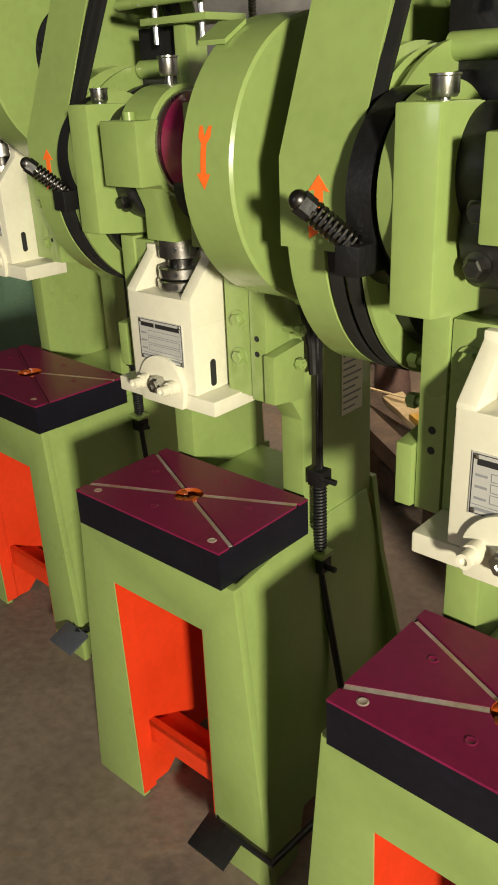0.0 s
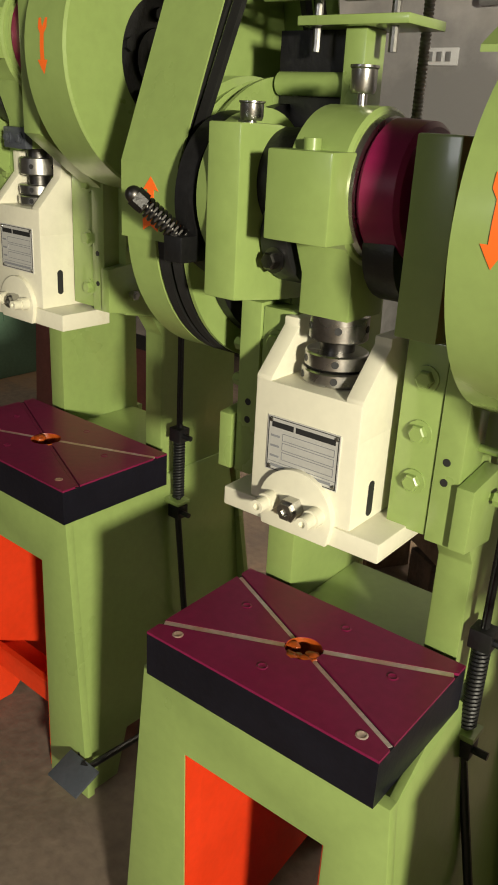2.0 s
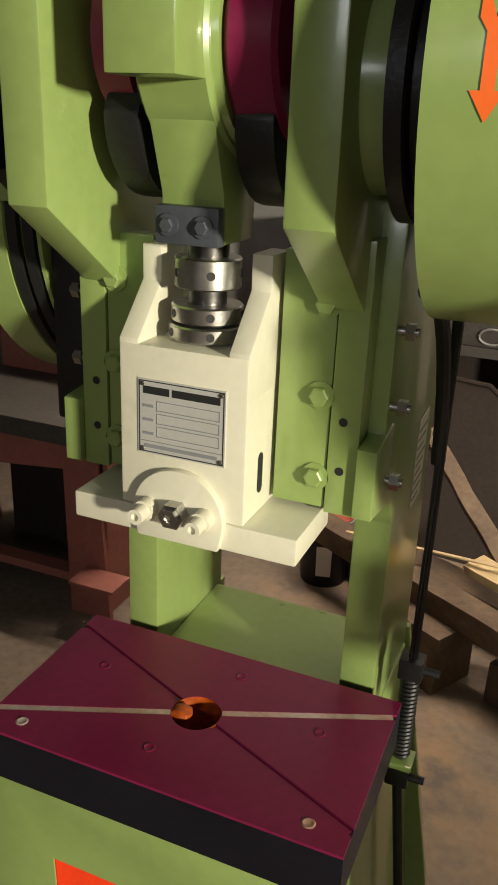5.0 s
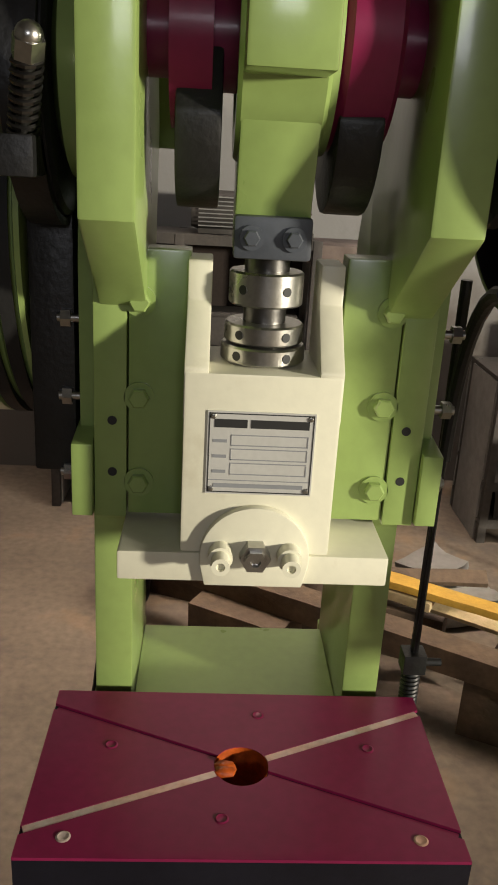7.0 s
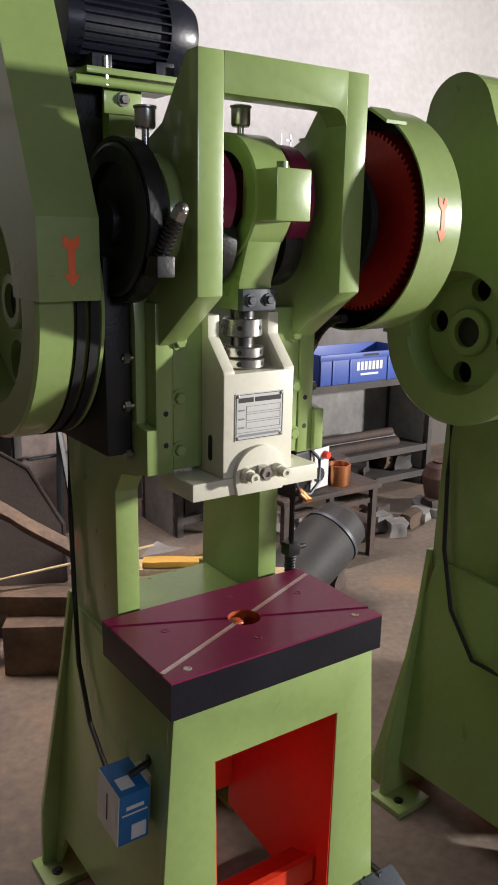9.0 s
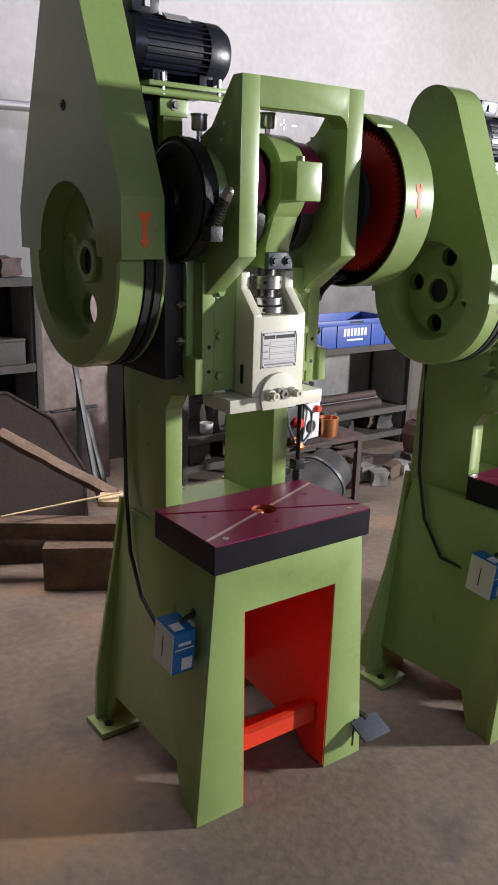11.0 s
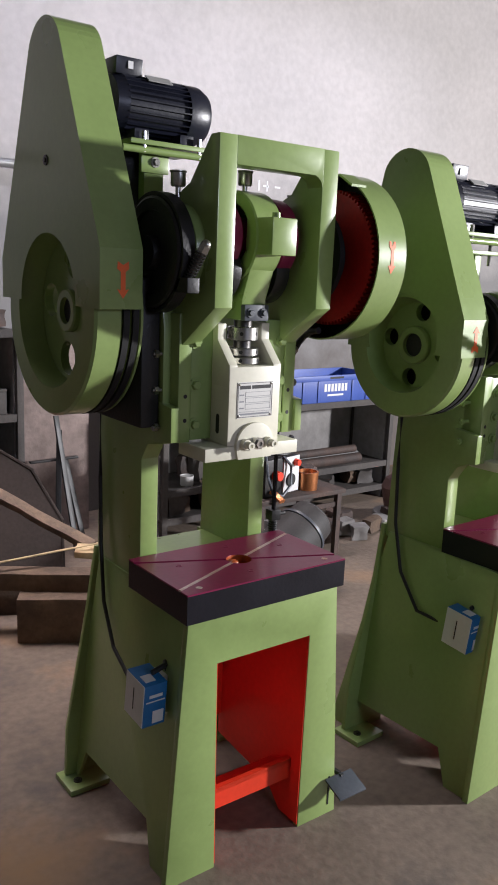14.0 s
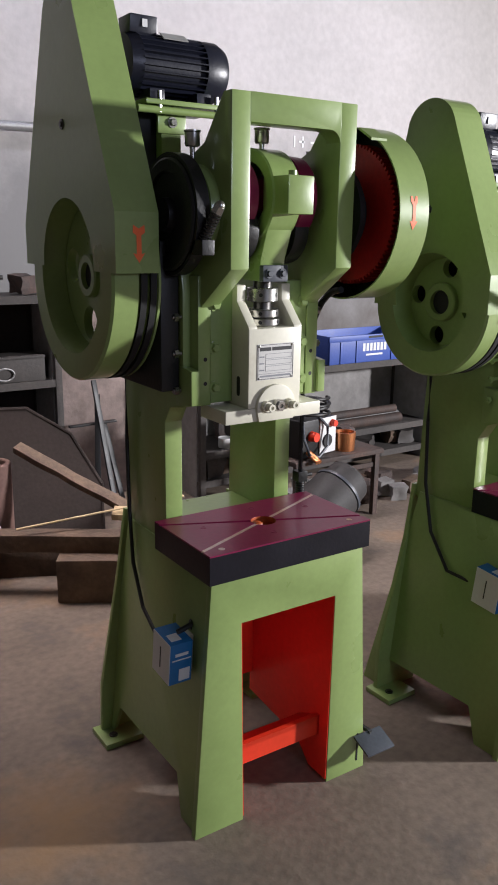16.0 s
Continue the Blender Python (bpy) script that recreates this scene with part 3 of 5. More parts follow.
def press_crank(k, top):
    so, cy, cz, rr = k["so"], k["cy"], k["cz"] + (0.035 if k["bar"] else 0.022), k["rr"]
    et = k["s0"] + k["ear"]
    sy = k["sy"]
    # split connecting rod: ring, shank and clamp block
    rodm = lathe([(-0.04, rr - 0.03), (-0.04, rr - 0.004), (-0.036, rr), (0.036, rr), (0.04, rr - 0.004), (0.04, rr - 0.03)], (so, cy, cz), "x", 56, closed=True)
    con = part("connecting_rod", rodm, GREEN, top)
    bottom = et + k["rod0"]
    f = sy + 0.02
    shank = prism([(cy - rr * 0.98, cz + 0.02), (cy - rr + 0.012, cz - 0.03), (f, bottom + 0.05), (f, bottom), (f + 0.08, bottom), (f + 0.085, bottom + 0.05), (cy + rr * 0.7, cz - 0.06), (cy, cz - rr * 0.85)], so - 0.036, so + 0.036)
    part("shank", shank, GREEN, con, bevel=0.003)
    q0, q1, qh, qf = k["block"]
    part("clamp_block", box(so - qh, so + qh, qf, cy - rr + 0.05, q0, q1), GREEN, con, bevel=0.003)
    part("clamp_screw", rod((so - 0.004, qf + 0.03, q1 - 0.005), (so - 0.004, qf + 0.03, q1 + 0.012), 0.010, 16), GREEN, con)
    part("flange_ring", lathe([(0.040, rr - 0.034), (0.040, rr - 0.008), (0.047, rr - 0.010), (0.047, rr - 0.034)], (so, cy, cz), "x", 56, closed=True), GREEN if k["bar"] else STEEL, con)
    if k["bar"]:
        clip = part("pin_plate", box(so - 0.037, so + 0.037, f - 0.014, f + 0.004, bottom - 0.001, bottom + 0.039), GUNMETAL, con, "blue-grey plate with two bolts", bevel=0.004)
        for x in (-0.02, 0.02):
            hexbolt("pin_bolt", (so + x, f - 0.014, bottom + 0.019), "y", 0.008, 0.008, GUNMETAL, clip)
    right = lathe([(-0.062, 0.05), (0.048, 0.05), (0.048, rr - 0.018), (0.055, rr - 0.011), (0.096, rr - 0.013), (0.101, rr - 0.019), (0.102, 0.045), (0.13, 0.045), (0.13, 0)], (so, cy, cz), "x", 56)
    shaft = part("crankshaft", right, MAROON, top, "maroon crank webs")
    left = lathe([(-0.125, 0), (-0.125, 0.04), (-0.10, 0.04), (-0.10, rr - 0.028), (-0.062, rr - 0.028), (-0.062, 0.049)], (so, cy, cz), "x", 56)
    part("crank_web", left, MAROON if k["bar"] else BLACK, shaft, "" if k["bar"] else "black crank web")
    for s in (-1, 1):
        low = [(cy + 0.012 + rr * 0.78 * math.cos(radians(a)), k["cz"] - 0.035 + rr * 0.78 * math.sin(radians(a))) for a in range(-180, 1, 12)]
        arm = part("crank_arm", prism(low + [(cy + 0.06, cz), (cy - 0.04, cz)], so + s * 0.052, so + s * 0.094), BLACK, shaft, "oily black crank arm", bevel=0.004)
        if s < 0 and not k["bar"]:
            for z in (0.02, -0.035):
                hexbolt("arm_bolt", (so - 0.072, cy + 0.012 - rr * 0.72, k["cz"] - 0.035 + z), "y", 0.011, 0.016, DARKSTEEL, shaft)
    # oil cups
    spots = [(-(k["x0"] + k["x1"]) / 2, k["hy"] + 0.05, k["h1"] - 0.002, 0.0)] if not k["bar"] else [(-0.200, cy - 0.01, k["cz"] + 0.085, 0.050), (0.145, cy - 0.01, cz + 0.075, 0.0)]
    spots.append((so, cy, cz + rr - 0.002, 0.010))
    for n, (x, y, z, stem) in enumerate(spots):
        q, hq = (1.0, 1.0) if k["bar"] else ((0.86, 0.85) if n else (0.82, 0.62))
        base = z + stem + 0.004
        cup = part("oil_cup", lathe([(z, 0), (z, 0.006), (base, 0.006), (base, 0.015 * q), (base + 0.004, 0.0175 * q), (base + 0.030 * hq, 0.0175 * q), (base + 0.032 * hq, 0.0195 * q), (base + 0.035 * hq, 0.0195 * q), (base + 0.035 * hq, 0)], (x, y, 0), "z", 24), STEEL, top, "bright steel oil cup")


def press_drive(k, top):
    wy, wz, wr, a, b = k["wy"], k["wzc"], k["wr"], k["wx0"], k["wx1"]
    # flywheel: deep rim, dished web with four holes, hub, two belts in the grooves
    rim = lathe([(a, wr - 0.07), (a, wr - 0.006), (a + 0.006, wr), (b - 0.058, wr), (b - 0.054, wr - 0.012), (b - 0.034, wr - 0.012), (b - 0.031, wr - 0.004), (b - 0.028, wr - 0.012), (b - 0.010, wr - 0.012), (b - 0.006, wr), (b, wr), (b, wr - 0.05), (a + 0.06, wr - 0.085)], (0, wy, wz), "x", 72, closed=True)
    wheel = part("flywheel", rim, GREEN, top)
    hub_r = 0.055
    r0, r1 = hub_r - 0.005, wr - 0.072
    rm, rh = (r0 + r1) / 2 + 0.004, (r1 - r0) * 0.31
    for i in range(4):
        mid = radians(-80 + 90 * i)
        for sgn in (-1, 1):
            def polar(r, an):
                return (wy + r * math.cos(an), wz + r * math.sin(an))
            pts = [polar(r0, mid), polar(rm - rh, mid)]
            for t in range(1, 9):
                u = math.pi * t / 9
                rad, tan = rm - rh * math.cos(u), sgn * rh * math.sin(u)
                pts.append((wy + rad * math.cos(mid) - tan * math.sin(mid), wz + rad * math.sin(mid) + tan * math.cos(mid)))
            pts += [polar(rm + rh, mid), polar(r1, mid)] + [polar(r1, mid + sgn * radians(9 * t)) for t in range(1, 6)] + [polar(r0, mid + sgn * radians(45 - 9 * t)) for t in range(0, 5)]
            part("web", prism(pts, a + 0.062, a + 0.085), GREEN, wheel)
    part("hub", lathe([(a + 0.045, 0.034), (a + 0.045, hub_r - 0.004), (a + 0.049, hub_r), (b + 0.02, hub_r), (b + 0.02, 0.034)], (0, wy, wz), "x", 40, closed=True), GREEN, wheel)
    part("shaft_end", lathe([(a + 0.058, 0), (a + 0.058, 0.034), (k["x1"] * -1 + 0.02, 0.034), (k["x1"] * -1 + 0.02, 0)], (0, wy, wz), "x", 32), BLACK, wheel, "black shaft end")
    for off in (-0.044, -0.019):
        x0 = b + off
        path = arc(wy, wz, wr - 0.004, 160, 380, 40)
        my, mz = k["my"], k["mz"]
        path += arc(my, mz, 0.045, 20, 160, 10)
        bm = bmesh.new()
        n = len(path)
        rings = []
        for i, p in enumerate(path):
            q = Vector(path[(i + 1) % n]) - Vector(path[i - 1])
            nr = Vector((q.y, -q.x)).normalized()
            o = Vector(p)
            rings.append([bm.verts.new((x0 - 0.008, *(o + nr * 0.005))), bm.verts.new((x0 + 0.008, *(o + nr * 0.005))), bm.verts.new((x0 + 0.005, *(o - nr * 0.007))), bm.verts.new((x0 - 0.005, *(o - nr * 0.007)))])
        for i in range(n):
            r, s = rings[i], rings[(i + 1) % n]
            for j in range(4):
                bm.faces.new((r[j], r[(j + 1) % 4], s[(j + 1) % 4], s[j]))
        part("drive_belt", bm, RUBBER, wheel, "black rubber V-belt")
    if k["bar"]:
        # Black block added to darken the gap between flywheel and frame.
        part("dark_gap_block", box(b + 0.004, -k["gx"] - 0.026, k["gy"] + 0.045, k["gy"] + 0.30, k["g0"] + 0.03, k["h0"] + 0.06), BLACK, top, "black block added to darken the gap behind the flywheel", bevel=0.006)
    else:
        # Added black backing that keeps the holes in the flywheel web dark.
        part("hole_darkening_disc", lathe([(b + 0.003, 0.03), (b + 0.003, 0.172), (b + 0.02, 0.172), (b + 0.02, 0.03)], (0, wy, wz), "x", 48, closed=True), BLACK, top, "black disc added to darken the flywheel holes")
    # belt guard: tear-drop sheet box with an arched cut-out
    gf, gk, gb, gback, ga, gt, gr, hole = (k[x] for x in ("gf", "gk", "gb", "gback", "ga", "gt", "gr", "hole"))
    gx0, gx1 = a - 0.004, a + 0.104
    hz = wz + 0.022
    alpha = math.degrees(math.asin(max(-1, min(1, (gb - hz) / hole))))
    outline = [(gf, gb), (gf, gk)] + arc(ga, gt - gr, gr, 158, 22, 14) + [(gback, gk - 0.03), (gback, gb)]
    notch = arc(wy, hz, hole, alpha, 180 - alpha, 30)
    cheek = prism(outline + notch, gx0, gx0 + 0.003)
    guard = part("belt_guard", cheek, GREEN, top, smooth=False)
    bm = bmesh.new()
    for i in range(len(outline) - 1):
        p, q = Vector(outline[i]), Vector(outline[i + 1])
        d = (q - p).normalized()
        nr = Vector((d.y, -d.x)) * 0.003
        slab([(gx0 + 0.003, *p), (gx1, *p), (gx1, *q), (gx0 + 0.003, *q)], (0, nr.x, nr.y), bm)
    bmesh.ops.remove_doubles(bm, verts=bm.verts, dist=1e-4)
    part("guard_wrapper", bm, GREEN, guard)
    part("guard_screw", lathe([(gx0 + 0.001, 0.013), (gx0 - 0.003, 0.012), (gx0 - 0.003, 0.006), (gx0 - 0.006, 0.006), (gx0 - 0.006, 0)], (0, ga - 0.01, (gk + gt) / 2 - 0.06), "x", 16), DARKSTEEL, guard)
    aw, ah = 0.030, (0.083 if k["bar"] else 0.072)
    xm, zm = (gx0 + gx1) / 2 + 0.004, k["arrow_z"]
    part("direction_arrow", prism([(xm + x, zm + z) for x, z in arrow(None, k["up"], aw, ah)], gf - 0.0008, gf + 0.001, "y"), ORANGE, guard, "orange stencilled arrow", smooth=False)
    # black brake drum with its band, bracket and spring-loaded bolt
    cy, cz, x1 = k["cy"], k["cz"], k["x1"]
    ro = 0.128 if k["bar"] else 0.10
    drum = part("brake_drum", lathe([(-x1 - 0.03, 0.03), (-x1 - 0.03, ro - 0.005), (-x1 - 0.034, ro), (-x1 - 0.070, ro), (-x1 - 0.074, ro - 0.006), (-x1 - 0.074, ro - 0.03), (-x1 - 0.066, ro - 0.034), (-x1 - 0.066, 0.04), (-x1 - 0.085, 0.038), (-x1 - 0.085, 0)], (0, cy + 0.03, cz - 0.01), "x", 56), BLACK, top, "black cast brake drum")
    part("brake_band", lathe([(-x1 - 0.036, ro + 0.002), (-x1 - 0.036, ro + 0.010), (-x1 - 0.068, ro + 0.010), (-x1 - 0.068, ro + 0.002)], (0, cy + 0.03, cz - 0.01), "x", 56, closed=True), BLACK, drum)
    lug = Vector((-x1 - 0.052, cy - ro + 0.03, cz - (0.075 if k["bar"] else 0.065)))
    part("band_lug", box(lug.x - 0.016, lug.x + 0.016, lug.y - 0.03, lug.y + 0.03, lug.z - 0.022, lug.z + 0.012), BLACK, drum, bevel=0.003)
    tip = lug + (Vector((0.020, -0.048, 0.088)) if k["bar"] else Vector((-0.044, -0.060, 0.063)))
    bolt = part("brake_bolt", rod(lug, tip, 0.0065, 14), STEEL if k["bar"] else DARKSTEEL, drum, "threaded brake bolt")
    d = (tip - lug).normalized()
    part("spring", coil(lug + d * 0.012, tip - d * 0.022, 0.0115, 9, 0.0026), DARKSTEEL, bolt, "steel coil spring")
    part("nut", rod(tip - d * 0.022, tip - d * 0.006, 0.0135, 6), STEEL if k["bar"] else BLACK, bolt)
    cap = bmesh.new()
    bmesh.ops.create_uvsphere(cap, u_segments=16, v_segments=8, radius=0.0115, matrix=Matrix.Translation(tip - d * 0.005))
    part("nut_cap", cap, STEEL if k["bar"] else DARKSTEEL, bolt)
    # crank gear with teeth and its drum guard, open on the frame side
    dr, d0, d1, dh = k["dr"], k["dx0"], k["dx1"], k["dh"]
    teeth = 84
    prof = []
    for i in range(teeth):
        for f, r in ((0.0, 0.955), (0.28, 0.955), (0.42, 1.0), (0.72, 1.0), (0.86, 0.955)):
            an = 2 * math.pi * (i + f) / teeth
            prof.append((cy + (dr - 0.040) * r * math.cos(an), cz + (dr - 0.040) * r * math.sin(an)))
    gear = part("gear_wheel", prism(prof, d0 + 0.022, d1 - 0.03), GEARRED, top, "red painted spur gear", smooth=False)
    part("gear_hub", lathe([(x1 + 0.03, 0.0), (x1 + 0.03, 0.05), (d0 + 0.01, 0.05), (d0 + 0.01, 0.062), (d0 + 0.024, 0.066), (d0 + 0.024, 0)], (0, cy, cz), "x", 40), BLACK, gear, "oily black gear hub")
    if k["bar"]:
        part("bearing_cap", lathe([(x1 + 0.0305, 0), (x1 + 0.0305, 0.128), (x1 + 0.046, 0.128), (x1 + 0.048, 0.125), (x1 + 0.048, 0.106), (d0 - 0.006, 0.102), (d0 - 0.006, 0)], (0, cy, cz), "x", 48), BLACK, gear, "black bearing cap")
    part("gear_boss", lathe([(d1 - 0.032, 0.05), (d1 - 0.02, 0.05), (d1 - 0.02, 0.024), (d1 - 0.012, 0.024), (d1 - 0.012, 0)], (0, cy, cz), "x", 32), BLACK, gear)
    part("gear_cover", lathe([(d1 - 0.0295, dr - 0.044), (d1 - 0.026, dr - 0.047), (d1 - 0.026, 0.05)], (0, cy, cz), "x", 56), BLACK, gear, "black outer gear face")
    for i in range(5):
        an = radians(20 + 72 * i)
        part("rim_bolt", rod((d1 - 0.027, cy + 0.07 * math.cos(an), cz + 0.07 * math.sin(an)), (d1 - 0.016, cy + 0.07 * math.cos(an), cz + 0.07 * math.sin(an)), 0.011, 6), BLACK, gear)
    shell = lathe([(d0, dr - 0.004), (d0, dr), (d1 - 0.004, dr), (d1, dr - 0.004), (d1, dh), (d1 - 0.004, dh), (d1 - 0.004, dr - 0.006)], (0, cy, cz), "x", 72, closed=True)
    case = part("gear_guard", shell, [GREEN], top)
    # Shade inside the guard, put in as a black surface.
    part("guard_inner_shade", lathe([(d0 + 0.001, dr - 0.0045), (d1 - 0.006, dr - 0.0065), (d1 - 0.0065, dh + 0.002)], (0, cy, cz), "x", 72), BLACK, case, "black surface standing for shade inside the guard")
    tab = part("guard_tab", slab([(d0 - 0.03, cy - dr * 0.62, cz + dr * 0.80), (d0 + 0.02, cy - dr * 0.62, cz + dr * 0.80), (d0 + 0.02, cy - dr * 0.40, cz + dr * 0.925), (d0 - 0.03, cy - dr * 0.40, cz + dr * 0.925)], (0, 0, 0.006)), GREEN, case)
    # the arrow is bent round the drum
    bm = bmesh.new()
    ah, aw, rr = 0.080, 0.026, dr + 0.0009
    pts = arrow(None, False, aw, ah)
    zc = 0.004 if k["bar"] else 0.022
    rows = [-0.5, -0.4, -0.30, -0.24, 0.22, 0.27, 0.5]
    xm = (d0 + d1) / 2 - 0.004
    def at(w, u):
        an = math.pi - (zc + u * ah) / rr
        return (xm + w * aw, cy + rr * math.cos(an), cz + rr * math.sin(an))
    segs = [(-0.5, -0.24, 0.0, 0.48, 0, 0), (-0.24, 0.22, 0.19, 0.19, 0, 0), (0.22, 0.33, 0.19, 0.42, 0, 0), (0.33, 0.5, 0.42, 0.42, 0.0, 0.20)]
    for u0, u1, w0, w1, i0, i1 in segs:
        for i in range(5):
            (ua, wa, ia), (ub, wb, ib) = [(u0 + (u1 - u0) * f, w0 + (w1 - w0) * f, i0 + (i1 - i0) * f) for f in (i / 5, (i + 1) / 5)]
            for s in (-1, 1):
                bm.faces.new([bm.verts.new(at(s * ia, ua)), bm.verts.new(at(s * wa, ua)), bm.verts.new(at(s * wb, ub)), bm.verts.new(at(s * ib, ub))])
    bmesh.ops.remove_doubles(bm, verts=bm.verts, dist=1e-5)
    part("direction_arrow", bm, ORANGE, case, "orange stencilled arrow", smooth=False)
    # finned motor on its hinged plate
    my, mz, ml, mr, mx = k["my"], k["mz"], k["ml"], k["mr"], k["mx"]
    motor = part("motor", lathe([(ml, 0), (ml, mr * 0.9), (ml + 0.03, mr * 0.98), (ml + 0.03, mr * 0.86), (mx - 0.075, mr * 0.86), (mx - 0.075, mr), (mx - 0.03, mr), (mx - 0.008, mr * 0.86), (mx, mr * 0.5), (mx, 0)], (0, my, mz), "x", 48), MOTOR, top, "blue-black finned electric motor")
    for i in range(30):
        an = 2 * math.pi * i / 30
        fin = box(ml + 0.028, mx - 0.073, -0.0015, 0.0015, mr * 0.84, mr * 1.0, turn=Matrix.Translation((0, my, mz)) @ Matrix.Rotation(an, 4, "X"))
        part("cooling_fin", fin, MOTOR, motor, smooth=False)
    tb = part("terminal_box", prism([(my - 0.03, mz + mr * 0.9), (my - 0.035, mz + mr + 0.034), (my + 0.035, mz + mr + 0.034), (my + 0.03, mz + mr * 0.9)], ml + 0.01, ml + 0.085), MOTOR, motor, bevel=0.004)
    part("sticker", box(ml + 0.042, ml + 0.056, my - 0.0365, my - 0.031, mz + mr + 0.006, mz + mr + 0.024), WHITE, tb, "small white sticker")
    part("rating_plate", slab([(ml + 0.09, my - mr * 0.72, mz + mr * 0.76), (ml + 0.16, my - mr * 0.72, mz + mr * 0.76), (ml + 0.16, my - mr * 0.42, mz + mr * 0.97), (ml + 0.09, my - mr * 0.42, mz + mr * 0.97)], (0, -0.002, 0.002)), PLATE, motor, "bare aluminium rating plate")
    for x in (ml + 0.06, mx - 0.09):
        part("motor_foot", box(x - 0.02, x + 0.02, my - mr, my + mr, mz - mr - 0.012, mz - mr * 0.8), MOTOR, motor, bevel=0.002)
    zp = mz - mr - 0.012
    seat = part("motor_plate", box(ml + 0.02, mx - 0.02, my - mr - 0.02, my + mr + 0.02, zp - 0.012, zp), GREEN, top, bevel=0.002)
    part("hinge_rod", rod((ml, my - mr - 0.01, zp - 0.024), (mx, my - mr - 0.01, zp - 0.024), 0.009, 14), GREEN, seat)
    for x in (ml + 0.06, mx - 0.06):
        part("jack_bolt", rod((x, my - mr - 0.012, zp - 0.03), (x, my - mr - 0.012, zp + 0.02), 0.006, 10), STEEL, seat)
    pm, pw, pz = (-0.122, 0.028, zp - 0.012) if k["bar"] else (-0.102, 0.016, zp - 0.062)
    post = part("motor_post", box(pm - pw, pm + pw, my - 0.06, my - 0.01, k["h0"] + 0.06, pz), GREEN, top, bevel=0.002)
    if k["bar"]:
        cap = part("post_cap", box(pm - pw - 0.012, pm + pw + 0.012, my - 0.066, my - 0.058, zp - 0.075, zp - 0.02), GREEN, post, bevel=0.002)
        hexbolt("post_bolt", (pm, my - 0.066, zp - 0.048), "y", 0.009, 0.01, STEEL, cap)
    else:
        cap = part("post_cap", box(pm - 0.08, pm + 0.085, my - 0.08, my + 0.02, pz, pz + 0.012), GREEN, post, bevel=0.002)
        for x in (-0.06, 0.055):
            part("levelling_stud", rod((pm + x, my - 0.06, pz - 0.03), (pm + x, my - 0.06, zp - 0.012), 0.006, 10), STEEL, cap)
        prof = [(1.24 + 0.0028 * i, 0.0085 if i % 2 else 0.0068) for i in range(186)]
        part("flexible_conduit", lathe([(1.24, 0)] + prof + [(prof[-1][0], 0)], (-0.106, k["ry"] + 0.008, 0), "z", 14), GALV, top, "grey ribbed flexible conduit to the motor")
    # Not a web: black panel added to darken the space beside the post.
    part("post_dark_panel", box(pm - pw - (0.07 if k["bar"] else 0.125), pm - pw, my - 0.03, my - 0.015, k["h0"] + 0.06, pz), BLACK, top)


